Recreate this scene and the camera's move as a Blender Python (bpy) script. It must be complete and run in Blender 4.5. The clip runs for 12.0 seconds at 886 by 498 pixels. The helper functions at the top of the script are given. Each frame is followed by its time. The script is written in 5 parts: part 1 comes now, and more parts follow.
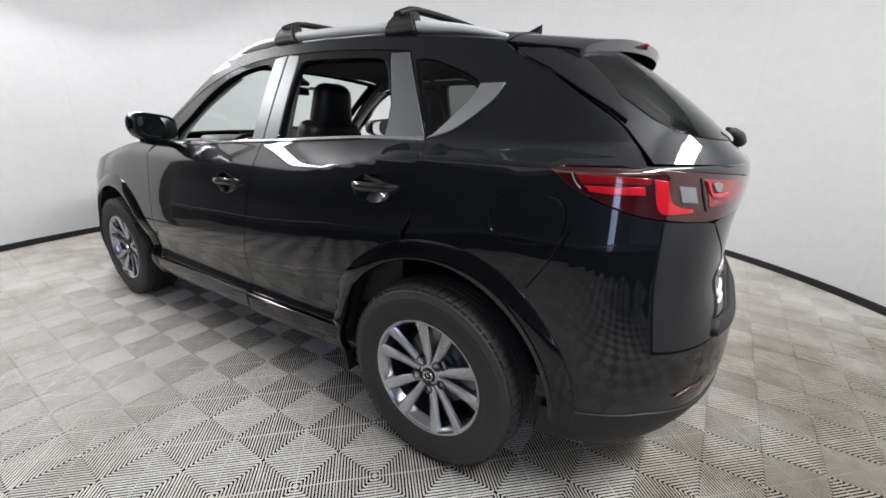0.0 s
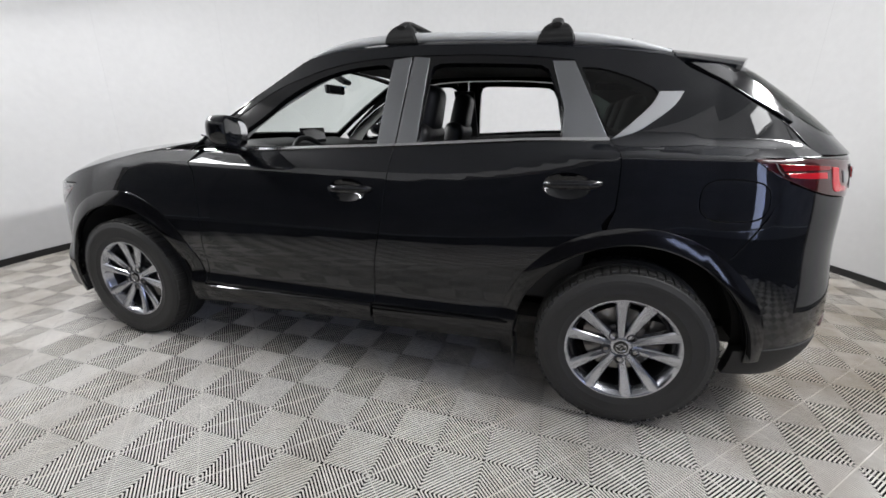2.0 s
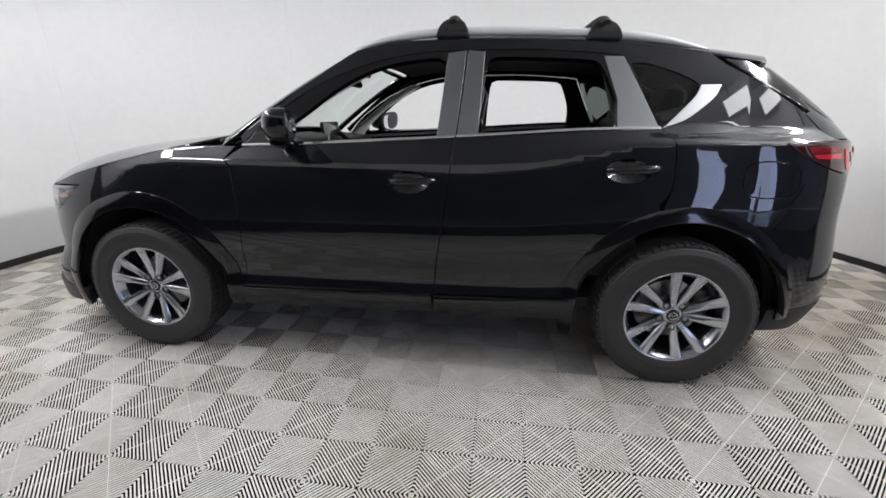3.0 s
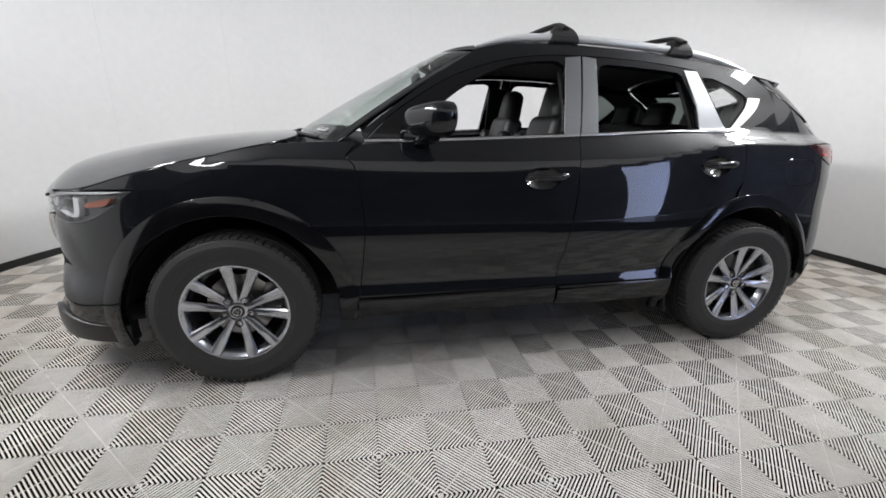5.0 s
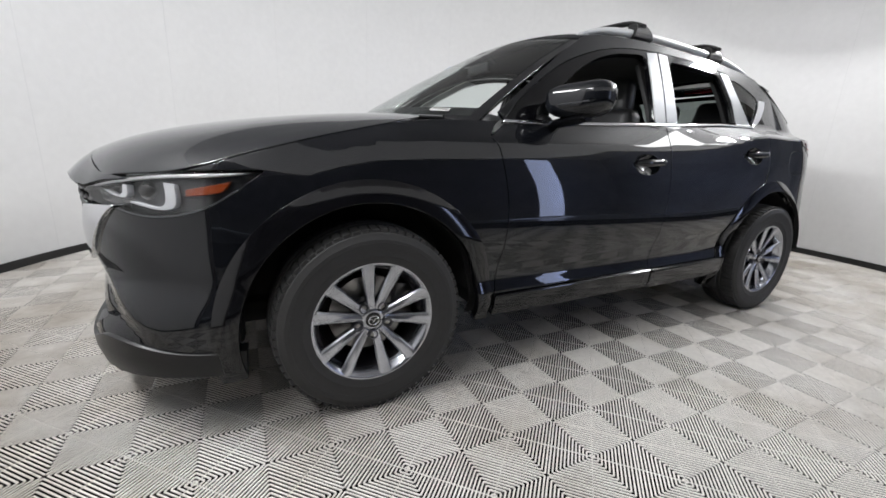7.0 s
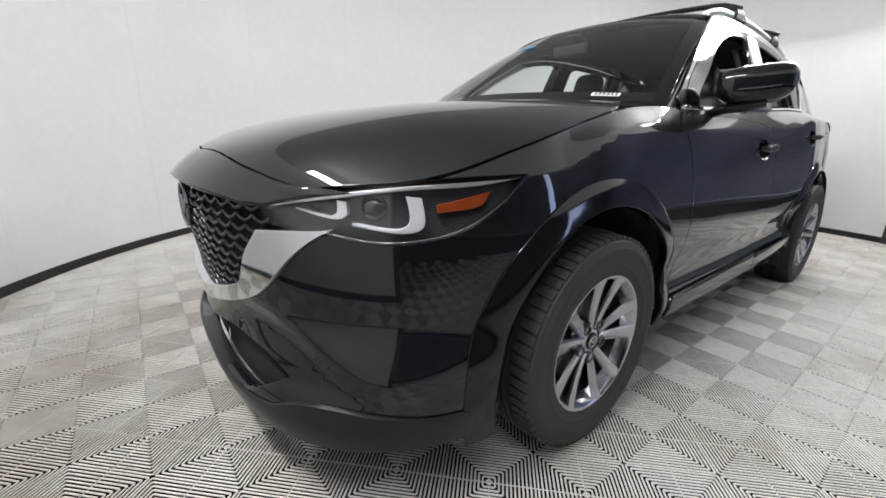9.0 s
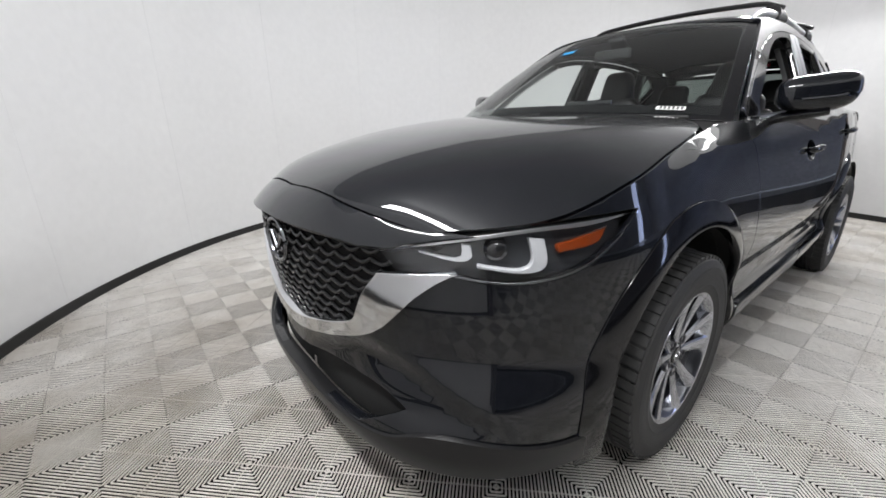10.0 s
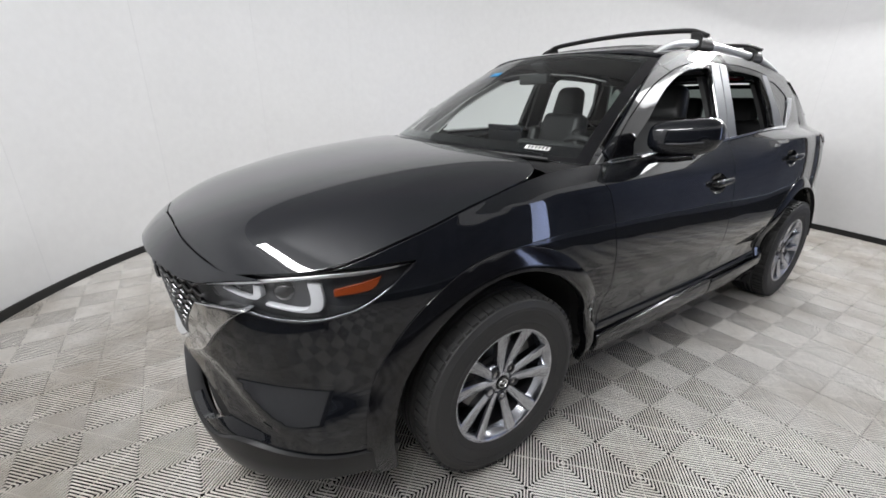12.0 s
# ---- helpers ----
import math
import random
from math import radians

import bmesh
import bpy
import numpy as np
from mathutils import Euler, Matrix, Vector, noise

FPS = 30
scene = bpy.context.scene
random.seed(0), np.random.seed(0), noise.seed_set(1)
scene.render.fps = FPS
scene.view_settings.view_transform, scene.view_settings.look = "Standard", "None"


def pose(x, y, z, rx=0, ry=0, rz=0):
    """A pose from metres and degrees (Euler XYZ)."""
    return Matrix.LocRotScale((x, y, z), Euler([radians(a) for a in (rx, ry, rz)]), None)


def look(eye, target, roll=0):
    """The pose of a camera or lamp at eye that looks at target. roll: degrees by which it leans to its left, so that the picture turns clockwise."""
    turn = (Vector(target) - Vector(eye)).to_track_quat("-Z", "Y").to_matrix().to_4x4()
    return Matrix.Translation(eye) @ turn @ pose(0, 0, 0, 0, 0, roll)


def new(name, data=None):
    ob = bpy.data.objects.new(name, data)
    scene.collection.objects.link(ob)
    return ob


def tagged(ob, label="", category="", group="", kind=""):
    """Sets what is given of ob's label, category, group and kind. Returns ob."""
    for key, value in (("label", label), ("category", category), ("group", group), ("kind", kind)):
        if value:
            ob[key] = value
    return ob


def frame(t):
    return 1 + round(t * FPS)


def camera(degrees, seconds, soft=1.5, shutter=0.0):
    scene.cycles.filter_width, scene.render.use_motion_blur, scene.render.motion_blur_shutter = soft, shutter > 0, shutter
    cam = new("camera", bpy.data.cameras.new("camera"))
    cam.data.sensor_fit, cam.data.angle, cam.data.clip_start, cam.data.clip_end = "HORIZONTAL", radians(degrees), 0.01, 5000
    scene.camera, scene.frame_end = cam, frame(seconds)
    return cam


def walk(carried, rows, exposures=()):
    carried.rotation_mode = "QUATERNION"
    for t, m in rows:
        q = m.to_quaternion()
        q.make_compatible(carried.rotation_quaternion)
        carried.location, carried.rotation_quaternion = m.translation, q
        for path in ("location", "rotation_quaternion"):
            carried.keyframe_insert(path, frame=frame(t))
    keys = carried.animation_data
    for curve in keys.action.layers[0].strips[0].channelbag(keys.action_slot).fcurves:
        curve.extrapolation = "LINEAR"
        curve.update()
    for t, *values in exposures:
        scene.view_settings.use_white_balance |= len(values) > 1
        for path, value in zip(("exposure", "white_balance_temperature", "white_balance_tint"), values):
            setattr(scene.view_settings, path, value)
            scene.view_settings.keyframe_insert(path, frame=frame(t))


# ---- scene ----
cam = camera(95.8, 12.0, soft=1.65)
PATH = [
    (0, (2.098, -1.915, 1.259), (1.042, -0.326, 0.657), 1.0),
    (0.5, (1.856, -2.104, 1.264), (0.906, -0.443, 0.683), 1.2),
    (1, (1.59, -2.26, 1.27), (0.778, -0.526, 0.694), 1.2),
    (1.5, (1.356, -2.43, 1.27), (0.681, -0.643, 0.68), 0.8),
    (2, (1.026, -2.513, 1.272), (0.508, -0.681, 0.659), 0.5),
    (2.5, (0.764, -2.622, 1.271), (0.393, -0.76, 0.645), 0.3),
    (3, (0.484, -2.691, 1.257), (0.246, -0.809, 0.623), 0.1),
    (3.2, (0.342, -2.69, 1.258), (0.158, -0.805, 0.615), 0.0),
    (4.8, (-0.685, -2.67, 1.226), (-0.344, -0.8, 0.604), 1.7),
    (5, (-0.794, -2.664, 1.196), (-0.394, -0.797, 0.601), 1.8),
    (5.5, (-1.061, -2.612, 1.125), (-0.519, -0.767, 0.576), 2.0),
    (6, (-1.302, -2.425, 1.059), (-0.627, -0.617, 0.533), 2.3),
    (6.5, (-1.511, -2.312, 1.045), (-0.733, -0.543, 0.53), 2.5),
    (6.7, (-1.62, -2.285, 1.025), (-0.794, -0.535, 0.517), 2.5),
    (8.3, (-2.248, -1.755, 0.983), (-1.119, -0.188, 0.464), 2.9),
    (8.5, (-2.313, -1.697, 0.985), (-1.163, -0.148, 0.457), 2.5),
    (9, (-2.464, -1.486, 0.996), (-1.27, 0.02, 0.443), 1.5),
    (9.5, (-2.594, -1.35, 1.041), (-1.396, 0.139, 0.451), 0.2),
    (10, (-2.691, -1.296, 1.121), (-1.496, 0.187, 0.509), -0.6),
    (10.5, (-2.723, -1.307, 1.219), (-1.555, 0.186, 0.582), -0.9),
    (11, (-2.648, -1.382, 1.295), (-1.512, 0.13, 0.644), -0.6),
    (11.5, (-2.439, -1.564, 1.327), (-1.345, -0.03, 0.656), 0.1),
    (12, (-2.222, -1.752, 1.33), (-1.167, -0.2, 0.639), 0.9),
]
walk(cam, [(t, look(eye, target, roll)) for t, eye, target, roll in PATH])


# ---- light: a closed round photo booth under linear lamps ----
world = bpy.data.worlds.new("world")
scene.world = world
world.use_nodes = True
world.node_tree.nodes["Background"].inputs["Color"].default_value = (.55, .62, .75, 1)
world.node_tree.nodes["Background"].inputs["Strength"].default_value = .35
scene.view_settings.exposure = .32
ROOM = Vector((.12, -.06, 0))
RADIUS, CEILING = 3.78, 3.3


def strip_pose(x, y, z, turn, tilt):
    """Hung under the ceiling by the wall and tilted towards the room's middle."""
    return pose(ROOM.x + x, ROOM.y + y, z, 0, 0, turn) @ pose(0, 0, 0, tilt, 0, 0)


# linear lamps by the wall and at the opening: place, height, turn, tilt, length, width, watts
PANELS = [(-3.3, -.4, 2.98, -90, 60, 2.0, .20, 103), (3.3, -.4, 2.98, 90, 60, 2.0, .20, 122), (-3.0, -2.06, 2.98, -45, 66, .80, .24, 16), (3.1, -1.90, 2.85, 60, 66, .70, .26, 5)]
for px, py, pz, turn, tilt, length, width, watts in PANELS:
    data = bpy.data.lights.new("strip_light", "AREA")
    data.shape, data.size, data.size_y, data.energy, data.color = "RECTANGLE", length, width, watts, (.98, .985, 1)
    new(data.name, data).matrix_world = strip_pose(px, py, pz, turn, tilt)


# ---- materials ----
def material(name, color, rough=.5, metal=0.0, coat=0.0, spec=.5, noise_scale=0, noise_mix=.12, bump=0.0, bump_scale=200, rough_var=0.0, emit=0.0, through_glass=0.0, ior=1.45, by_object=0.0):
    m = bpy.data.materials.new(name)
    m.use_nodes = True
    nt = m.node_tree
    b = nt.nodes["Principled BSDF"]
    b.inputs["Base Color"].default_value = (*color, 1)
    b.inputs["Roughness"].default_value = rough
    b.inputs["Metallic"].default_value = metal
    b.inputs["Coat Weight"].default_value = coat
    b.inputs["Coat Roughness"].default_value = .02
    b.inputs["Specular IOR Level"].default_value = spec
    b.inputs["IOR"].default_value = ior
    b.inputs["Transmission Weight"].default_value = through_glass
    if emit:
        b.inputs["Emission Color"].default_value = (*color, 1)
        b.inputs["Emission Strength"].default_value = emit
    where = nt.nodes.new("ShaderNodeNewGeometry")
    if noise_scale:
        big = nt.nodes.new("ShaderNodeTexNoise")
        big.inputs["Scale"].default_value = noise_scale
        big.inputs["Detail"].default_value = 6
        fine = nt.nodes.new("ShaderNodeTexNoise")
        fine.inputs["Scale"].default_value = noise_scale * 14
        fine.inputs["Detail"].default_value = 4
        nt.links.new(where.outputs["Position"], big.inputs["Vector"])
        nt.links.new(where.outputs["Position"], fine.inputs["Vector"])
        add = nt.nodes.new("ShaderNodeMath")
        add.operation = "ADD"
        nt.links.new(big.outputs["Fac"], add.inputs[0])
        nt.links.new(fine.outputs["Fac"], add.inputs[1])
        ramp = nt.nodes.new("ShaderNodeMapRange")
        ramp.inputs["From Min"].default_value, ramp.inputs["From Max"].default_value = .6, 1.4
        ramp.inputs["To Min"].default_value, ramp.inputs["To Max"].default_value = 1 - noise_mix, 1 + noise_mix
        nt.links.new(add.outputs[0], ramp.inputs["Value"])
        last = ramp.outputs["Result"]
        if by_object:
            info = nt.nodes.new("ShaderNodeObjectInfo")
            vary = nt.nodes.new("ShaderNodeMapRange")
            vary.inputs["To Min"].default_value, vary.inputs["To Max"].default_value = 1 - by_object, 1 + by_object
            nt.links.new(info.outputs["Random"], vary.inputs["Value"])
            mul = nt.nodes.new("ShaderNodeMath")
            mul.operation = "MULTIPLY"
            nt.links.new(last, mul.inputs[0])
            nt.links.new(vary.outputs["Result"], mul.inputs[1])
            last = mul.outputs[0]
        tint = nt.nodes.new("ShaderNodeVectorMath")
        tint.operation = "SCALE"
        tint.inputs[0].default_value = color
        nt.links.new(last, tint.inputs["Scale"])
        nt.links.new(tint.outputs["Vector"], b.inputs["Base Color"])
        if rough_var:
            rr = nt.nodes.new("ShaderNodeMapRange")
            rr.inputs["From Min"].default_value, rr.inputs["From Max"].default_value = .6, 1.4
            rr.inputs["To Min"].default_value, rr.inputs["To Max"].default_value = rough - rough_var, rough + rough_var
            nt.links.new(add.outputs[0], rr.inputs["Value"])
            nt.links.new(rr.outputs["Result"], b.inputs["Roughness"])
    if bump:
        grain = nt.nodes.new("ShaderNodeTexNoise")
        grain.inputs["Scale"].default_value = bump_scale
        grain.inputs["Detail"].default_value = 3
        nt.links.new(where.outputs["Position"], grain.inputs["Vector"])
        bp = nt.nodes.new("ShaderNodeBump")
        bp.inputs["Strength"].default_value = bump
        bp.inputs["Distance"].default_value = .002
        nt.links.new(grain.outputs["Fac"], bp.inputs["Height"])
        nt.links.new(bp.outputs["Normal"], b.inputs["Normal"])
    return m


M_PAINT = material("black_car_paint", (.0044, .0051, .0071), .38, coat=1.0, spec=.08, noise_scale=3, noise_mix=.1)
M_PAINT.node_tree.nodes["Principled BSDF"].inputs["Coat IOR"].default_value = 1.52
M_GLOSS = material("gloss_black_plastic", (.004, .004, .005), .1, coat=.3, spec=.4, noise_scale=5, noise_mix=.1)
M_MATTE = material("black_grained_plastic", (.014, .014, .0145), .55, noise_scale=8, bump=.25, bump_scale=900)
M_VOID = material("dark_underbody", (.006, .006, .006), .85, noise_scale=6, noise_mix=.3)
M_RUBBER = material("tyre_rubber", (.033, .0327, .0325), .62, noise_scale=9, noise_mix=.22, bump=.15, bump_scale=500, rough_var=.08)
M_ALLOY = material("grey_alloy", (.44, .45, .485), .21, metal=1.0, noise_scale=2, noise_mix=.04)
M_BARREL = material("dark_rim_barrel", (.10, .10, .11), .4, metal=.9, noise_scale=8, noise_mix=.15)
M_STEEL = material("machined_steel", (.35, .34, .33), .35, metal=1, noise_scale=20, noise_mix=.2)
M_CHROME = material("chrome", (.82, .83, .85), .07, metal=1)
M_SATIN = material("satin_metal_trim", (.62, .63, .65), .3, metal=1)
M_RAIL = material("bright_roof_rail", (.72, .73, .74), .35, metal=.2, coat=.6, noise_scale=9, noise_mix=.04)


def thin_glass(name, tint, gain=1.0):
    """A thin clear pane: see-through, with more gloss at a flat angle."""
    m = bpy.data.materials.new(name)
    m.use_nodes = True
    nt = m.node_tree
    nt.nodes.remove(nt.nodes["Principled BSDF"])
    clear, shine, mix, fres, mul = (nt.nodes.new(k) for k in ("ShaderNodeBsdfTransparent", "ShaderNodeBsdfGlossy", "ShaderNodeMixShader", "ShaderNodeLayerWeight", "ShaderNodeMath"))
    clear.inputs["Color"].default_value = (*tint, 1)
    shine.inputs["Roughness"].default_value = .01
    fres.inputs["Blend"].default_value = .5
    power = nt.nodes.new("ShaderNodeMath")
    power.operation = "POWER"
    power.inputs[1].default_value = 4.5
    nt.links.new(fres.outputs["Facing"], power.inputs[0])
    mul.operation, mul.use_clamp = "MULTIPLY_ADD", True
    mul.inputs[1].default_value, mul.inputs[2].default_value = .9, .05 * gain
    nt.links.new(power.outputs[0], mul.inputs[0])
    nt.links.new(mul.outputs[0], mix.inputs[0])
    nt.links.new(clear.outputs[0], mix.inputs[1])
    nt.links.new(shine.outputs[0], mix.inputs[2])
    nt.links.new(mix.outputs[0], nt.nodes["Material Output"].inputs["Surface"])
    return m


M_GLASS = thin_glass("clear_glass", (.88, .94, .915), 1.3)
M_LENS = thin_glass("clear_lens", (.96, .96, .96), .8)
M_TINT = thin_glass("privacy_glass", (.16, .185, .175), 1.0)
M_RED = material("red_lens", (.19, .003, .006), .08, coat=1.0)
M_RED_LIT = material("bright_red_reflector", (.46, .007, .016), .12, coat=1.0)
M_RED_DARK = material("dark_red_lens", (.034, .0015, .0026), .08, coat=1.0)
M_AMBER = material("amber_reflector", (.20, .034, .005), .2, coat=1.0, bump=.5, bump_scale=160)
M_LAMP = material("lamp_housing", (.04, .042, .046), .22, coat=.5)
M_LIGHT_BAR = material("light_guide", (.50, .51, .53), .2, coat=1.0)
M_LEATHER = material("black_leather", (.014, .014, .015), .42, noise_scale=10, noise_mix=.2, bump=.35, bump_scale=350)
M_TRIM = material("interior_plastic", (.02, .02, .021), .6, noise_scale=9, bump=.2, bump_scale=600)
M_LINING = material("grey_headlining", (.06, .06, .06), .9, noise_scale=12, bump=.2, bump_scale=700)
M_PILLAR = material("pale_pillar_trim", (.45, .45, .44), .7, noise_scale=12, bump=.2, bump_scale=700)
M_PAPER = material("white_label", (.8, .8, .78), .5, noise_scale=20, noise_mix=.03)
M_INK = material("black_ink", (.02, .02, .02), .5)
M_BLUE = material("blue_sticker", (.03, .30, .62), .45)
M_SCREEN = material("dark_screen", (.01, .01, .012), .1, coat=1)
M_WALL = material("white_wall_paint", (.80, .80, .80), .55, noise_scale=1.1, noise_mix=.035, bump=.05, bump_scale=60, rough_var=.06)
M_DARK_CHROME = material("dark_chrome", (.16, .165, .175), .15, metal=1)
M_SEAM = material("wall_joint_filler", (.745, .745, .745), .6)
M_BASE = material("black_vinyl_base", (.018, .018, .018), .45, noise_scale=4, noise_mix=.25)
M_CEIL = material("grey_ceiling", (.40, .40, .405), .8, noise_scale=1.5, noise_mix=.08)
M_TILE = material("grey_floor_tile", (.78, .755, .715), .45, spec=.4, noise_scale=2.5, noise_mix=.13, rough_var=.1, by_object=.04)


def dirty_floor():
    """Brownish tracked-in dirt over the tiles, thickest behind the car's tail and before its nose."""
    nt = M_TILE.node_tree
    b = nt.nodes["Principled BSDF"]
    clean = b.inputs["Base Color"].links[0].from_socket
    where = nt.nodes.new("ShaderNodeNewGeometry")
    patchy = nt.nodes.new("ShaderNodeTexNoise")
    patchy.inputs["Scale"].default_value, patchy.inputs["Detail"].default_value, patchy.inputs["Roughness"].default_value = 1.3, 7, .68
    nt.links.new(where.outputs["Position"], patchy.inputs["Vector"])
    away = nt.nodes.new("ShaderNodeVectorMath")
    away.operation = "DISTANCE"
    away.inputs[1].default_value = (3.1, .4, 0)
    nt.links.new(where.outputs["Position"], away.inputs[0])
    near = nt.nodes.new("ShaderNodeMapRange")
    near.inputs["From Min"].default_value, near.inputs["From Max"].default_value = .3, 2.2
    near.inputs["To Min"].default_value, near.inputs["To Max"].default_value = .30, .05
    nt.links.new(away.outputs["Value"], near.inputs["Value"])
    ahead = nt.nodes.new("ShaderNodeVectorMath")
    ahead.operation = "DISTANCE"
    ahead.inputs[1].default_value = (-3.2, .2, 0)
    nt.links.new(where.outputs["Position"], ahead.inputs[0])
    fore = nt.nodes.new("ShaderNodeMapRange")
    fore.inputs["From Min"].default_value, fore.inputs["From Max"].default_value = .3, 2.4
    fore.inputs["To Min"].default_value, fore.inputs["To Max"].default_value = .15, 0
    nt.links.new(ahead.outputs["Value"], fore.inputs["Value"])
    both_ends = nt.nodes.new("ShaderNodeMath")
    nt.links.new(near.outputs["Result"], both_ends.inputs[0])
    nt.links.new(fore.outputs["Result"], both_ends.inputs[1])
    add = nt.nodes.new("ShaderNodeMath")
    nt.links.new(patchy.outputs["Fac"], add.inputs[0])
    nt.links.new(both_ends.outputs[0], add.inputs[1])
    amount = nt.nodes.new("ShaderNodeMapRange")
    amount.inputs["From Min"].default_value, amount.inputs["From Max"].default_value = .50, .86
    amount.inputs["To Max"].default_value = .8
    nt.links.new(add.outputs[0], amount.inputs["Value"])
    mix = nt.nodes.new("ShaderNodeMix")
    mix.data_type = "RGBA"
    nt.links.new(amount.outputs["Result"], mix.inputs[0])
    nt.links.new(clean, mix.inputs[6])
    mix.inputs[7].default_value = (.30, .25, .185, 1)
    nt.links.new(mix.outputs[2], b.inputs["Base Color"])


dirty_floor()
# near-black subfloor colour: the shade down between the ribs is put into it
M_GAP_SHADE = material("gap_shade_subfloor", (.010, .0095, .009), .95, spec=.1, noise_scale=3, noise_mix=.3)
M_DOORWAY = material("daylit_distance", (.50, .58, .84), .8, emit=4.5)
M_FRAME = material("brown_door_frame", (.05, .04, .035), .5, noise_scale=5, noise_mix=.2)
M_HALL = material("dim_workshop_wall", (.68, .685, .71), .8, noise_scale=.8, noise_mix=.3)
M_CONCRETE = material("grey_concrete", (.30, .295, .29), .3, noise_scale=1.2, noise_mix=.25)
M_PILLAR_COVER = material("satin_black_pillar_cover", (.22, .225, .235), .44, metal=1.0, noise_scale=9, noise_mix=.05, rough_var=.04)
M_CLEAR = material("clear_reversing_lens", (.15, .155, .165), .08, coat=1.0)
M_LIP = material("satin_black_plastic", (.010, .010, .0105), .32, spec=.4, noise_scale=7, noise_mix=.12, rough_var=.05)
M_GRILLE = material("black_grille_plastic", (.006, .006, .0065), .2, spec=.5)


# ---- mesh tools ----
from mathutils import geometry


def link_mesh(name, verts, faces, mat, parent=None, label="", smooth=True, normals=None):
    me = bpy.data.meshes.new(name)
    me.from_pydata([tuple(v) for v in verts], [], faces)
    me.materials.append(mat)
    me.update()
    if smooth:
        me.shade_smooth()
        if normals is not None:
            me.normals_split_custom_set_from_vertices([tuple(n) for n in normals])
    ob = new(name, me)
    if parent:
        ob.parent = parent
    return tagged(ob, label)


def part(name, bm, mat, parent=None, label="", smooth=True, sharp=35):
    me = bpy.data.meshes.new(name)
    bmesh.ops.recalc_face_normals(bm, faces=bm.faces[:])
    bm.to_mesh(me)
    bm.free()
    me.materials.append(mat)
    if smooth:
        me.shade_smooth()
        me.set_sharp_from_angle(angle=radians(sharp))
    ob = new(name, me)
    if parent:
        ob.parent = parent
    return tagged(ob, label)


def empty(name, place=(0, 0, 0), parent=None):
    ob = new(name)
    ob.empty_display_size = .1
    ob.location = place
    if parent:
        ob.parent = parent
    return ob


def curved(points, step, closed=True):
    """Resamples an outline: smooth between corners, which have a third entry."""
    n = len(points)
    pts = [Vector(p[:2]) for p in points]
    hard = [len(p) > 2 for p in points]
    out = []
    for i in range(n if closed else n - 1):
        j = (i + 1) % n
        a, b = pts[i], pts[j]
        before = a + (a - b) if hard[i] or (not closed and i == 0) else pts[i - 1]
        after = b + (b - a) if hard[j] or (not closed and j == n - 1) else pts[(j + 1) % n]
        k = max(1, round((b - a).length / step))
        d = (b - a).length
        ta = (b - before) * (d / max((b - before).length, 1e-6))
        tb = (after - a) * (d / max((after - a).length, 1e-6))
        for s in range(k):
            t = s / k
            out.append((2 * t**3 - 3 * t**2 + 1) * a + (t**3 - 2 * t**2 + t) * ta + (3 * t**2 - 2 * t**3) * b + (t**3 - t**2) * tb)
    if not closed:
        out.append(pts[-1])
    return out


def inside(px, py, poly):
    res = np.zeros(len(px), bool)
    for (x1, y1), (x2, y2) in zip(poly, poly[1:] + poly[:1]):
        if y1 != y2:
            res ^= ((y1 > py) != (y2 > py)) & (px < (x2 - x1) * (py - y1) / (y2 - y1) + x1)
    return res


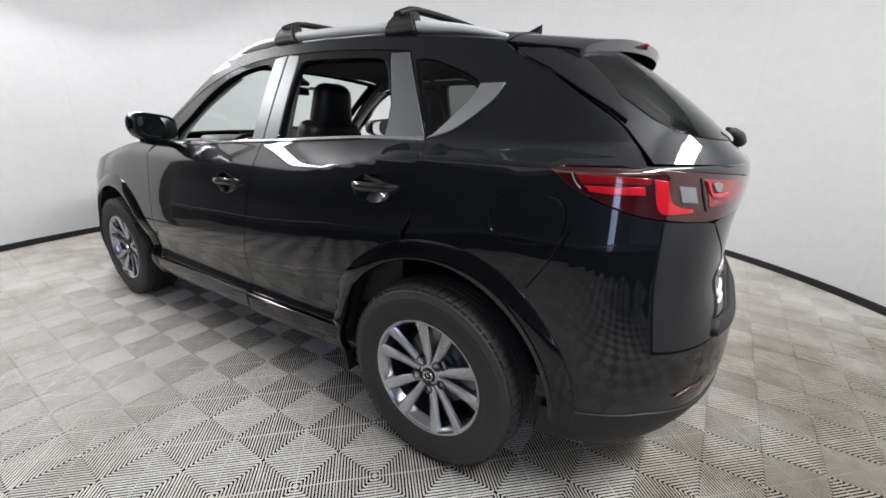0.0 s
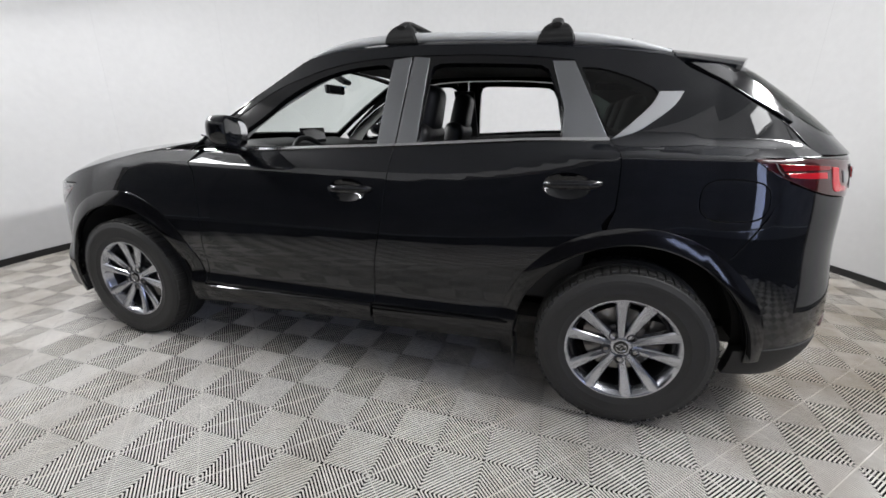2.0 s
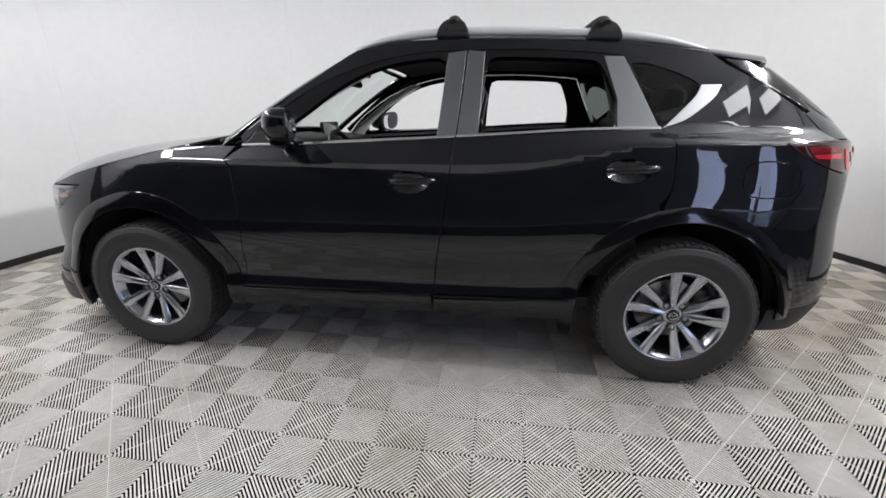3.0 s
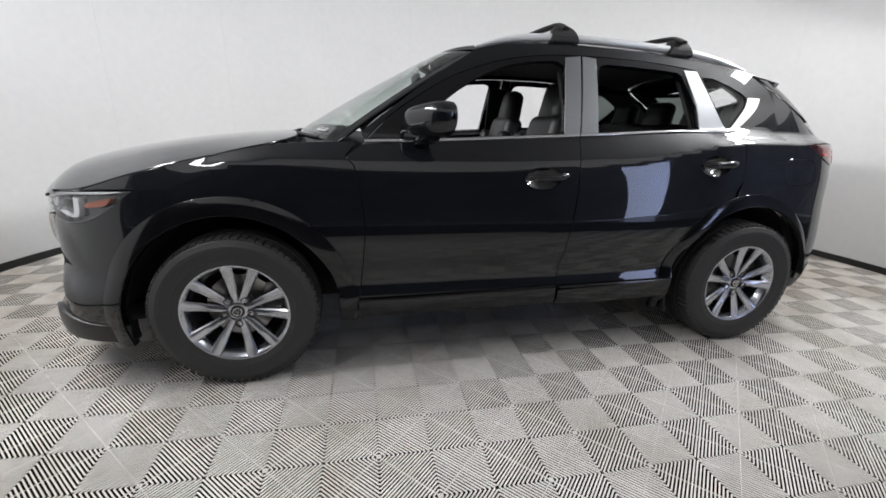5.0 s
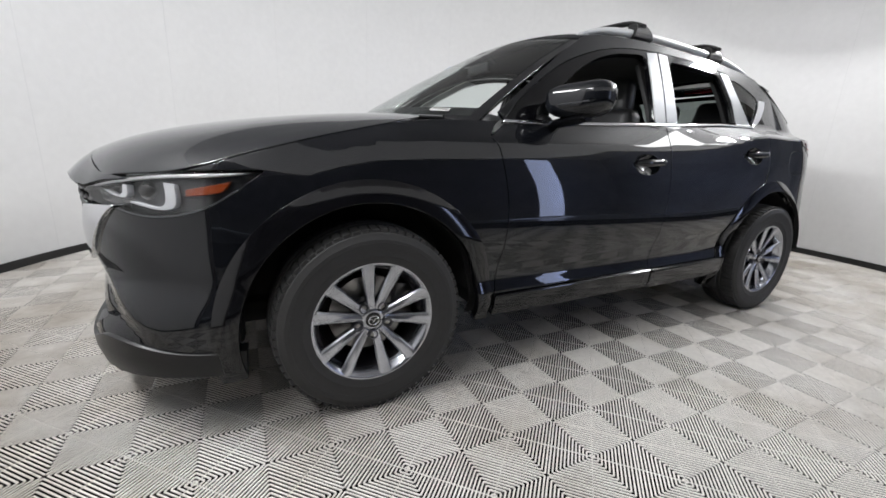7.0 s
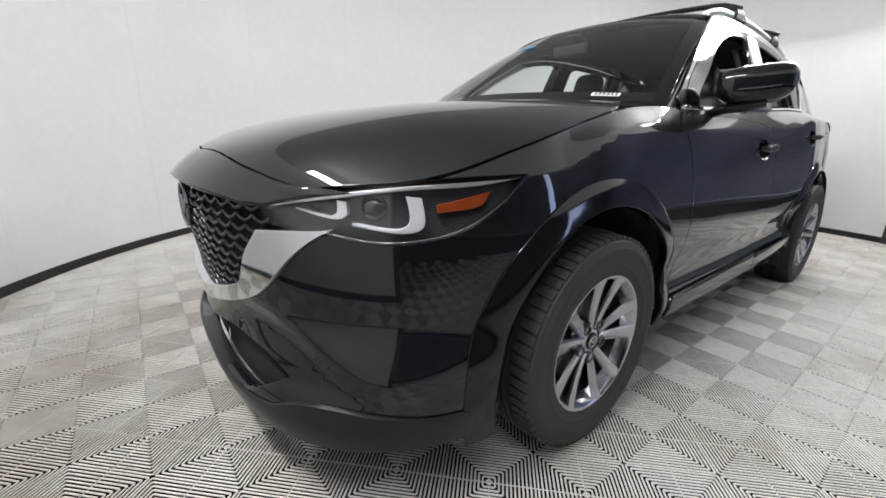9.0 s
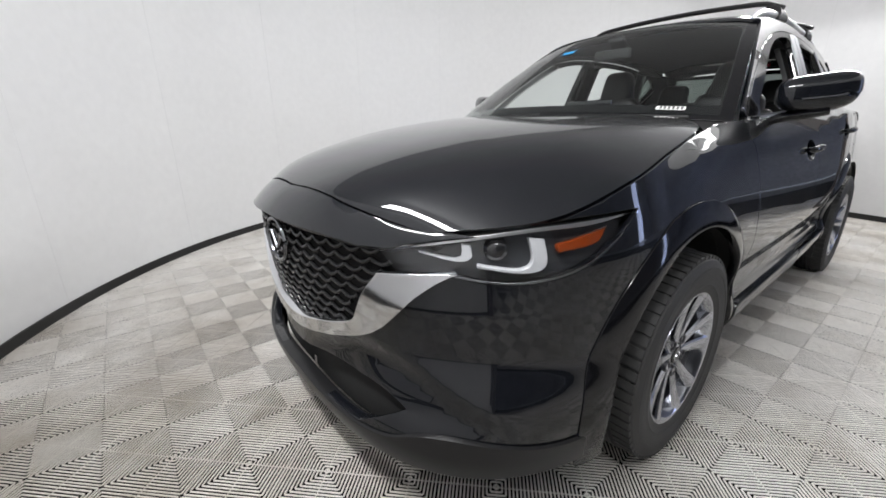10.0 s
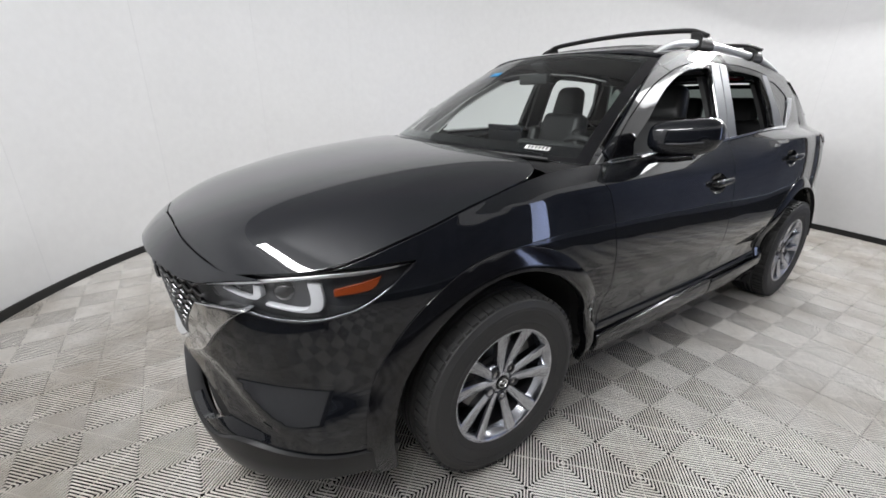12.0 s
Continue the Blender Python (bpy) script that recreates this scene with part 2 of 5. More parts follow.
def patch(name, outline, f, mat, parent, label="", h=.035, lift=0.0, depth=.014, holes=(), gap=.0014, stretch=(1, 1), flip=False):
    """A panel: the outline on the surface f(a, b), with a rounded rim turned inwards by depth."""
    rings = [curved(outline, h)] + [curved(o, h) for o in holes]
    flat, edges = [], []
    for ring in rings:
        first = len(flat)
        flat += ring
        edges += [(first + i, first + (i + 1) % len(ring)) for i in range(len(ring))]
    polys = [[tuple(p) for p in ring] for ring in rings]
    edge_pts = np.array([tuple(p) for p in flat])
    lo, hi = edge_pts.min(0), edge_pts.max(0)
    ga, gb = np.meshgrid(np.arange(lo[0] + h / 2, hi[0], h), np.arange(lo[1] + h / 2, hi[1], h))
    ga, gb = ga.ravel(), gb.ravel()
    keep = inside(ga, gb, polys[0])
    for hole in polys[1:]:
        keep &= ~inside(ga, gb, hole)
    ga, gb = ga[keep], gb[keep]
    if len(ga):
        near = np.min((ga[:, None] - edge_pts[:, 0]) ** 2 + (gb[:, None] - edge_pts[:, 1]) ** 2, 1)
        ga, gb = ga[near > (h * .45) ** 2], gb[near > (h * .45) ** 2]
    co, ed, fa, *_ = geometry.delaunay_2d_cdt(flat + [Vector(p) for p in zip(ga, gb)], edges, [], 0, 1e-6)
    mid = np.array([tuple(sum((co[i] for i in t), Vector((0, 0))) / 3) for t in fa])
    ok = inside(mid[:, 0], mid[:, 1], polys[0])
    for hole in polys[1:]:
        ok &= ~inside(mid[:, 0], mid[:, 1], hole)
    fa = [list(t) for t, k in zip(fa, ok) if k]

    def at(a, b):
        return Vector(f(a, b))

    verts, normals, ja, jb = [], [], [], []
    for a, b in co:
        p, e = at(a, b), .0015
        da, db = (at(a + e, b) - at(a - e, b)) / (2 * e), (at(a, b + e) - at(a, b - e)) / (2 * e)
        n = da.cross(db)
        n = n.normalized() if n.length > 1e-9 else Vector((0, 0, 1))
        if (n.dot(p - Vector((.62 * p.x, .25 * p.y, .75))) < 0) != flip:
            n = -n
        verts.append(p + n * lift)
        normals.append(n)
        ja.append(da)
        jb.append(db)
    for t in fa:
        n = (verts[t[1]] - verts[t[0]]).cross(verts[t[2]] - verts[t[0]])
        if n.dot(normals[t[0]]) < 0:
            t.reverse()
    if depth:
        base = 0
        for ri, ring in enumerate(polys):
            k = len(ring)
            area = sum(x1 * y2 - x2 * y1 for (x1, y1), (x2, y2) in zip(ring, ring[1:] + ring[:1]))
            way = (1 if area > 0 else -1) * (1 if ri == 0 else -1)
            i1 = len(verts)
            ids = range(base, base + k)
            outs = []
            for i in range(k):
                (x0, y0), (x2, y2) = ring[i - 1], ring[(i + 1) % k]
                o = Vector((y2 - y0, x0 - x2)) * way
                t = ja[base + i] * o.x + jb[base + i] * o.y
                t = t - normals[base + i] * t.dot(normals[base + i])
                outs.append(t.normalized() if t.length > 1e-9 else Vector((0, 0, 0)))
            first = [verts[i].copy() for i in ids]
            for i, t in zip(ids, outs):
                verts[i] = verts[i] - t * (gap + .002)
            for p, i, t in zip(first, ids, outs):
                verts.append(p - t * gap - normals[i] * .002)
                normals.append((normals[i] * .35 + t).normalized())
            for p, i, t in zip(first, ids, outs):
                verts.append(p - t * gap - normals[i] * (.002 + depth))
                normals.append(t)
            for i in range(k):
                j = (i + 1) % k
                for q in ((base + i, base + j, i1 + j, i1 + i), (i1 + i, i1 + j, i1 + k + j, i1 + k + i)):
                    n = (verts[q[1]] - verts[q[0]]).cross(verts[q[2]] - verts[q[0]])
                    fa.append(list(q) if n.dot(outs[i] + normals[base + i]) > 0 else list(q)[::-1])
            base += k
    return link_mesh(name, verts, fa, mat, parent, label, normals=normals)


def box(bm, size, place=(0, 0, 0), turn=None, bevel=0.0, segments=2):
    made = bmesh.ops.create_cube(bm, size=1)["verts"]
    bmesh.ops.scale(bm, vec=size, verts=made)
    if bevel:
        eds = list({e for v in made for e in v.link_edges})
        made = bmesh.ops.bevel(bm, geom=eds, offset=bevel, segments=segments, affect="EDGES", profile=.6)["verts"]
        made = list(set(made))
    if turn is not None:
        bmesh.ops.rotate(bm, verts=made, cent=(0, 0, 0), matrix=turn)
    bmesh.ops.translate(bm, vec=place, verts=made)
    return made


def tube(bm, path, radius, sides=8, flat=1.0, up=Vector((0, 0, 1))):
    """A bar along points; radius may be a list; flat squeezes it upwards."""
    path = [Vector(p) for p in path]
    rings = []
    for i, p in enumerate(path):
        d = (path[min(i + 1, len(path) - 1)] - path[max(i - 1, 0)]).normalized()
        s = d.cross(up)
        s = s.normalized() if s.length > 1e-6 else Vector((1, 0, 0))
        w = s.cross(d)
        r = radius[i] if isinstance(radius, (list, tuple)) else radius
        rings.append([bm.verts.new(p + s * r * math.cos(a) + w * r * flat * math.sin(a)) for a in [2 * math.pi * k / sides for k in range(sides)]])
    for a, b in zip(rings, rings[1:]):
        for k in range(sides):
            bm.faces.new((a[k], a[(k + 1) % sides], b[(k + 1) % sides], b[k]))
    bm.faces.new(rings[0][::-1])
    bm.faces.new(rings[-1])


def lathe(bm, profile, steps=64, start=0, span=2 * math.pi):
    """Turns (radius, y) pairs about the y axis."""
    whole = abs(span - 2 * math.pi) < 1e-6
    count = steps if whole else steps + 1
    rings = [[bm.verts.new((r * math.cos(start + span * k / steps), y, r * math.sin(start + span * k / steps))) for k in range(count)] for r, y in profile]
    for a, b in zip(rings, rings[1:]):
        for k in range(steps):
            j = (k + 1) % count
            bm.faces.new((a[k], a[j], b[j], b[k]))
    return rings


# ---- the booth ----
def arc_wall(name, a0, a1, mat, z0, z1, r0, r1, steps=96, label="", kind="structure"):
    verts, faces = [], []
    for k in range(steps + 1):
        a = radians(a0 + (a1 - a0) * k / steps)
        for r, z in ((r0, z0), (r0, z1), (r1, z1), (r1, z0)):
            verts.append((ROOM.x + r * math.cos(a), ROOM.y + r * math.sin(a), z))
    for k in range(steps):
        for i in range(4):
            j = (i + 1) % 4
            faces.append((4 * k + i, 4 * k + j, 4 * k + 4 + j, 4 * k + 4 + i))
    faces += [(0, 3, 2, 1), (4 * steps, 4 * steps + 1, 4 * steps + 2, 4 * steps + 3)]
    ob = link_mesh(name, verts, faces, mat)
    ob.data.set_sharp_from_angle(angle=radians(40))
    return tagged(ob, label, "wall", kind=kind)


DOOR_A0, DOOR_A1 = -150, -17.2
arc_wall("wall_round", DOOR_A1, 360 + DOOR_A0, M_WALL, 0, CEILING, RADIUS, RADIUS + .12, 180, "smooth white curved photo booth wall with scuffs")
arc_wall("baseboard", DOOR_A1, 360 + DOOR_A0, M_BASE, 0, .06, RADIUS - .012, RADIUS - .001, 180, "thin black vinyl base strip along the white wall")
tagged(bpy.data.objects["baseboard"], category="baseboard")
arc_wall("wall_header", DOOR_A0, DOOR_A1, M_WALL, 2.28, CEILING, RADIUS, RADIUS + .12, 120, "white curved header above the wide booth opening")
for a in (DOOR_A0, DOOR_A1):
    jamb = bmesh.new()
    ca, sa = math.cos(radians(a)), math.sin(radians(a))
    box(jamb, (.16, .09, CEILING), (-.01, 0, 0), None, .006)
    ob = part("trim_door_jamb", jamb, M_FRAME)
    ob.matrix_world = pose(ROOM.x + (RADIUS + .05) * ca, ROOM.y + (RADIUS + .05) * sa, CEILING / 2, 0, 0, a)
    tagged(ob, "dark brown vertical jamb at the booth opening", "door jamb", kind="structure")
for k in range(12):
    a = 92 + 18.6 * (k - 5)
    seam = bmesh.new()
    box(seam, (.001, .0035, CEILING - .07), (0, 0, 0))
    ob = part("trim_wall_seam", seam, M_SEAM, smooth=False)
    ob.matrix_world = pose(ROOM.x + (RADIUS - .0006) * math.cos(radians(a)), ROOM.y + (RADIUS - .0006) * math.sin(radians(a)), CEILING / 2 + .03, 0, 0, a)
    tagged(ob, "faint filled joint between the white wall sheets", "wall joint", kind="structure")
cb = bmesh.new()
bmesh.ops.create_circle(cb, cap_ends=True, segments=96, radius=RADIUS + .2)
top = bmesh.ops.extrude_face_region(cb, geom=cb.faces[:])
bmesh.ops.translate(cb, vec=(0, 0, .1), verts=[v for v in top["geom"] if isinstance(v, bmesh.types.BMVert)])
ceil = part("ceiling", cb, M_CEIL, smooth=False)
ceil.location = (ROOM.x, ROOM.y, CEILING)
tagged(ceil, "plain grey ceiling above the photo booth", "ceiling", kind="structure")

# the dim workshop that the booth opens to
hall = bmesh.new()
X0, X1, Y0, Y1, H = -10, 11, -10, 6, 5.6
quads = [((X0, Y0), (7.2, Y0), 0, H), ((8.3, Y0), (X1, Y0), 0, H), ((7.2, Y0), (8.3, Y0), 5.2, H), ((X1, Y0), (X1, Y1), 0, H), ((X1, Y1), (X0, Y1), 0, H), ((X0, Y1), (X0, Y0), 0, H)]
for (xa, ya), (xb, yb), z0, z1 in quads:
    hall.faces.new([hall.verts.new(p) for p in ((xa, ya, z0), (xb, yb, z0), (xb, yb, z1), (xa, ya, z1))])
hall.faces.new([hall.verts.new(p) for p in ((X0, Y0, H), (X1, Y0, H), (X1, Y1, H), (X0, Y1, H))])
tagged(part("wall_workshop", hall, M_HALL, smooth=False), "dim grey workshop wall outside the booth", "wall", kind="structure")
day = bmesh.new()
day.faces.new([day.verts.new(p) for p in ((6.4, Y0 - .6, 0), (9.3, Y0 - .6, 0), (9.3, Y0 - .6, 5.5), (6.4, Y0 - .6, 5.5))])
tagged(part("backdrop_daylight", day, M_DOORWAY, smooth=False), "bluish daylight outside an open workshop door", "backdrop", kind="structure")
slab = bmesh.new()
slab.faces.new([slab.verts.new(p) for p in ((X0, Y0 - .6, -.06), (X1, Y0 - .6, -.05), (X1, Y1, -.06), (X0, Y1, -.06))])
tagged(part("ground_slab", slab, M_CONCRETE, smooth=False), "grey concrete slab under the tiles", "ground", kind="structure")
# light strips under the ceiling
for px, py, pz, turn, tilt, length, width, watts in PANELS:
    lamp = empty("ceiling_light", (ROOM.x + px, ROOM.y + py, pz))
    tagged(lamp, "white linear ceiling light near the booth wall", "ceiling light", group="booth ceiling lights")
    fix = bmesh.new()
    box(fix, (length + .06, width + .05, .05), (0, 0, .04), None, .008)
    part("housing", fix, M_PAPER, lamp).matrix_local = pose(0, 0, 0, 0, 0, turn) @ pose(0, 0, 0, tilt, 0, 0)
    for k in (-.35, .35):
        rod = bmesh.new()
        box(rod, (.014, .014, CEILING - pz - .02), (k * length * math.cos(radians(turn)), k * length * math.sin(radians(turn)), (CEILING - pz) / 2 + .02))
        part("rod", rod, M_STEEL, lamp)


def spline(*pts):
    """Monotone cubic through (x, value) pairs, straight beyond its ends."""
    xs = [p[0] for p in pts]
    ys = [p[1] for p in pts]
    h = [b - a for a, b in zip(xs, xs[1:])]
    d = [(b - a) / k for a, b, k in zip(ys, ys[1:], h)]
    m = [d[0]] + [0.0 if a * b <= 0 else 2 * a * b / (a + b) for a, b in zip(d, d[1:])] + [d[-1]]

    def f(x):
        if x <= xs[0]:
            return ys[0] + m[0] * (x - xs[0])
        if x >= xs[-1]:
            return ys[-1] + m[-1] * (x - xs[-1])
        i = 0
        while xs[i + 1] < x:
            i += 1
        t = (x - xs[i]) / h[i]
        return ((1 + 2 * t) * (1 - t) ** 2 * ys[i] + t * (1 - t) ** 2 * h[i] * m[i]
                + t * t * (3 - 2 * t) * ys[i + 1] + t * t * (t - 1) * h[i] * m[i + 1])

    return f


# The car's form: x runs to its tail, y across, z up; half widths are positive.
X_FRONT, X_REAR, TURN = -1.55, 1.60, 1.3
belt_z = spline((-2.3, .80), (-2.12, .868), (-1.95, .891), (-1.7, .966), (-1.4, 1.045), (-1.15, 1.095), (-.95, 1.11), (-.74, 1.113), (.3, 1.161), (1.1, 1.2), (1.3, 1.2), (1.6, 1.185), (2, 1.175))
crease_z = spline((-1.9, .86), (-1.55, .95), (-1.3, 1.02), (-1.1, 1.037), (.3, 1.037), (.6, 1.055), (.9, 1.1), (1.2, 1.148), (2.1, 1.155))
girth = spline((-1.9, .89), (-1.5, .891), (-1, .889), (0, .888), (.8, .884), (1.3, .868), (1.6, .848), (1.9, .835))
taper = spline((-2, 0), (.3, 0), (.8, .018), (1.2, .04), (1.5, .058), (1.85, .102), (2.2, .13))
lower = spline((0, -.09), (.1, -.04), (.2, -.014), (.24, -.016), (.31, -.032), (.38, -.027), (.47, -.007), (.55, 0), (.65, -.004), (.78, -.017), (.9, -.036), (1, -.058))
lower_end = spline((0, -.03), (.24, -.004), (.36, 0), (.48, -.002), (.62, -.009), (.78, -.019), (.9, -.036), (1, -.058))
nose_x = spline((.17, -2.26), (.2, -2.285), (.28, -2.31), (.36, -2.305), (.45, -2.298), (.55, -2.305), (.68, -2.325), (.79, -2.335), (.86, -2.325), (.91, -2.30), (1, -2.22))
tail_x = spline((.25, 2.12), (.32, 2.20), (.4, 2.245), (.5, 2.258), (.6, 2.252), (.67, 2.21), (.8, 2.165), (.95, 2.175), (1.05, 2.196), (1.11, 2.204), (1.16, 2.192), (1.25, 2.12))
tail_corner = spline((.25, 2.12), (.32, 2.20), (.4, 2.24), (.5, 2.254), (.6, 2.25), (.7, 2.238), (.8, 2.226), (.95, 2.214), (1.05, 2.206), (1.16, 2.192), (1.25, 2.12))
square_f = spline((.2, 2.9), (.4, 2.7), (.55, 2.2), (.8, 2.17), (1, 2.17))
square_r = spline((.2, 2.9), (.6, 2.85), (.8, 2.8), (1.0, 2.85), (1.2, 2.85))


def cabin_y(x, z):
    """Half width of the upper body: the glass and its frames."""
    k = z - 1.16
    return .762 - .34 * k - .16 * k * k - taper(x)


def blend(a, b, k):
    """The lesser of two, rounded off over a width k."""
    h = max(k - abs(a - b), 0) / k
    return min(a, b) - h * h * k / 4


def side_y(x, z):
    """Half width of the body side: lower side, shoulder and cabin, rounded into each other."""
    zc, zb = crease_z(x), belt_z(x)
    soft = max(0, min(1, (x - .9) / .6))
    t, a, b = (z - zc) / (zb - zc), girth(x) - .058, cabin_y(x, zb)
    shoulder = a + (b - a) * (.92 * t + .08 * t * abs(t))
    end = max(0, min(1, (abs(x) - 1.15) / .35))
    v = (z - .2) / (zc - .2)
    low = girth(x) + lower(v) * (1 - end) + lower_end(v) * end
    if z < zc - .1:
        return low
    if z > zb + .1:
        return cabin_y(x, z)
    return -blend(-blend(low, shoulder, .005 + .012 * soft), -cabin_y(x, z), .004 + .085 * soft)


lean = spline((.3, 0), (.5, 0), (.57, .001), (.66, .007), (.76, .016), (.86, .012), (.95, .008), (1.1, .005))


def front(a, z):
    """Round the nose: a runs from 0 at the side to a quarter turn at the middle; its corners lean back above the bumper's crease."""
    n, c, s = square_f(z), abs(math.cos(a)), math.sin(a)
    xe = nose_x(z) + lean(z) * max(0, min(1, (1 - s) / .2))
    r = (c ** n + abs(s) ** n) ** (-1 / n)
    return X_FRONT + (xe - X_FRONT) * s * r, side_y(X_FRONT, z) * c * r


def front_turn(x, z):
    """The a of front() at x."""
    lo, hi = 0.0, math.pi / 2
    if x <= front(hi, z)[0]:
        return hi
    for _ in range(26):
        mid = (lo + hi) / 2
        if front(mid, z)[0] > x:
            lo = mid
        else:
            hi = mid
    return lo


def tub(u, z):
    """The lower body all round: u is x along the sides and runs on round both ends."""
    if X_FRONT <= u <= X_REAR:
        return u, side_y(u, z), z
    if u < X_FRONT:
        return *front((X_FRONT - u) / TURN * math.pi / 2, z), z
    xc, xe, n, a = X_REAR, tail_corner(z), square_r(z), (u - X_REAR) / TURN * math.pi / 2
    c, s = math.cos(a), math.sin(a)
    xe += (tail_x(z) - xe) * max(0, s) ** 7
    r = (abs(c) ** n + abs(s) ** n) ** (-1 / n)
    return xc + (xe - xc) * s * r, side_y(xc, z) * c * r, z


def wide(x, z):
    """Half width at x, also round the corners."""
    if X_FRONT <= x <= X_REAR:
        return side_y(x, z)
    if x < X_FRONT:
        return front(front_turn(x, z), z)[1]
    xe, n = tail_corner(z), square_r(z)
    k = min(abs((x - X_REAR) / (xe - X_REAR)), 1)
    return side_y(X_REAR, z) * (1 - k ** n) ** (1 / n)


def turned(x, z):
    """The u of tub() at x."""
    if X_FRONT <= x <= X_REAR:
        return x
    if x < X_FRONT:
        return X_FRONT - front_turn(x, z) * TURN * 2 / math.pi
    a = math.atan2((x - X_REAR) / (tail_corner(z) - X_REAR), wide(x, z) / side_y(X_REAR, z))
    return X_REAR + a * TURN * 2 / math.pi


hood_mid = spline((-2.32, .90), (-2.25, .94), (-2.1, 1.0), (-1.9, 1.05), (-1.6, 1.10), (-1.3, 1.132), (-1.05, 1.148), (-.8, 1.16))


def hood(x, q):
    """The bonnet's top: q runs from -1 to 1 between the wings' edges."""
    drop, a = hood_mid(x) - belt_z(x), abs(q)
    line = .80 - .16 * max(0, min(1, (x + 2.15) / 1.1))
    ridge = .0035 * max(0, 1 - abs(a - line) / (.30 if a < line else .16)) * max(0, min(1, (x + 2.2) / .4)) * max(0, min(1, (-1.2 - x) / .5))
    return x, q * wide(x, belt_z(x)), hood_mid(x) - drop * (.25 * q ** 2 + .75 * q ** 4) + ridge


roof_mid = spline((-.45, 1.555), (-.25, 1.602), (0, 1.637), (.4, 1.658), (.8, 1.654), (1.2, 1.63), (1.5, 1.592), (1.9, 1.54))
roof_edge_z = spline((-.45, 1.41), (-.2, 1.556), (0, 1.588), (.34, 1.598), (.8, 1.588), (1.2, 1.558), (1.45, 1.525), (1.9, 1.45))


def roof(x, q):
    """The roof: q runs from -1 to 1 between its side edges."""
    top, edge = roof_mid(x), roof_edge_z(x)
    return x, q * cabin_y(x, edge), top - (top - edge) * (.35 * q ** 2 + .65 * abs(q) ** 5)


# ---- the car ----
car = empty("car")
tagged(car, "shiny black five-door SUV with roof rack, windows down", "car")
WHEELS = ((-1.35, .532, .452), (1.35, .527, .458))
HUB_Z = .352


def tub_at(s):
    def f(u, z):
        x, y, z = tub(u, z)
        return x, s * y, z
    return f


def side_at(s, proud=0.0):
    def f(x, z):
        return x, s * (wide(x, z) + proud), z
    return f


def tub_all(end):
    """The whole front (end -1) or rear (end 1): p runs across, 0 at the middle."""
    def f(p, z):
        u = (X_FRONT - TURN + abs(p)) if end < 0 else (X_REAR + TURN - abs(p))
        x, y, z = tub(u, z)
        return x, (y if p > 0 else -y), z
    return f


def both(half):
    """A closed outline from its right half, which runs from the middle to the middle."""
    return half + [(-p[0], *p[1:]) for p in reversed(half) if abs(p[0]) > 1e-6]


def arch(cx, r, a0, a1, n):
    return [(cx + r * math.cos(radians(a0 + (a1 - a0) * k / (n - 1))), HUB_Z + r * math.sin(radians(a0 + (a1 - a0) * k / (n - 1)))) for k in range(n)]


def corner(points, *which):
    return [(*p[:2], 1) if i in which or i - len(points) in which else p for i, p in enumerate(points)]


DOOR_FRONT = [(-.768, 1.105), (-.85, 1.051), (-.814, 1.012), (-.785, .87), (-.775, .73), (-.795, .5), (-.81, .385)]
DOOR_MID = [(.295, 1.157), (.283, 1.043), (.266, .868), (.222, .585), (.203, .402)]
DOOR_REAR = [(1.214, 1.203), (1.25, 1.158), (1.257, 1.07), (1.254, .945)]
FRAME_TOP = [(-.653, 1.222), (-.55, 1.297), (-.359, 1.41), (-.156, 1.487), (-.013, 1.521), (.128, 1.540), (.24, 1.547), (.335, 1.550)]
FRAME_TOP_R = [(.335, 1.550), (.66, 1.548), (.936, 1.53), (1.052, 1.518)]
GATE_SEAM = [(1.436, 1.525), (1.474, 1.495), (1.515, 1.47), (1.614, 1.419), (1.73, 1.344), (1.845, 1.266), (1.90, 1.21), (1.947, 1.158)]
A_LINE = [(-.90, 1.105), (-.782, 1.155), (-.626, 1.272), (-.45, 1.402), (-.29, 1.507), (-.2, 1.556)]
ROOF_LINE = [(x, roof_edge_z(x)) for x in (1.3, 1.1, .8, .5, .2, 0)]
LAMP_F = [(-1.70, .902, 1), (-1.87, .896), (-2.03, .886), (-2.2, .864), (-2.3, .845), (-2.395, .818, 1), (-2.365, .776, 1), (-2.3, .772), (-2.215, .766), (-2.13, .753), (-2.05, .751), (-1.95, .766), (-1.87, .793), (-1.785, .842)]
LAMP_R = [(1.742, 1.147, 1), (1.835, 1.098), (1.948, 1.059), (2.052, 1.032), (2.154, 1.018), (2.29, 1.008), (2.408, 1.013), (2.6, 1.035, 1), (2.608, 1.099), (2.459, 1.126, 1), (2.279, 1.139), (2.088, 1.149)]

# inner shell that closes the gaps behind the panels
for s in (-1, 1):
    low = [(-2.84, .26, 1), (-1.95, .24), (-.9, .26), (0, .26), (.9, .26), (1.9, .3), (2.89, .32, 1), (2.89, 1.12, 1), (2.0, 1.12), (1.6, 1.15), (1.2, 1.17), (.3, 1.14), (-.74, 1.08), (-1.3, 1.0), (-1.7, .87), (-2.2, .80), (-2.84, .78, 1)]
    patch("inner_shell", low, tub_at(s), M_VOID, car, lift=-.055, depth=0, h=.07, holes=[arch(cx, .47, 0, 330, 12) for cx in (-1.37, 1.36)])

def cup_outline(x, z):
    return [(x + .096 * math.cos(a), z + .050 * math.sin(a)) for a in [2 * math.pi * k / 14 for k in range(14)]]


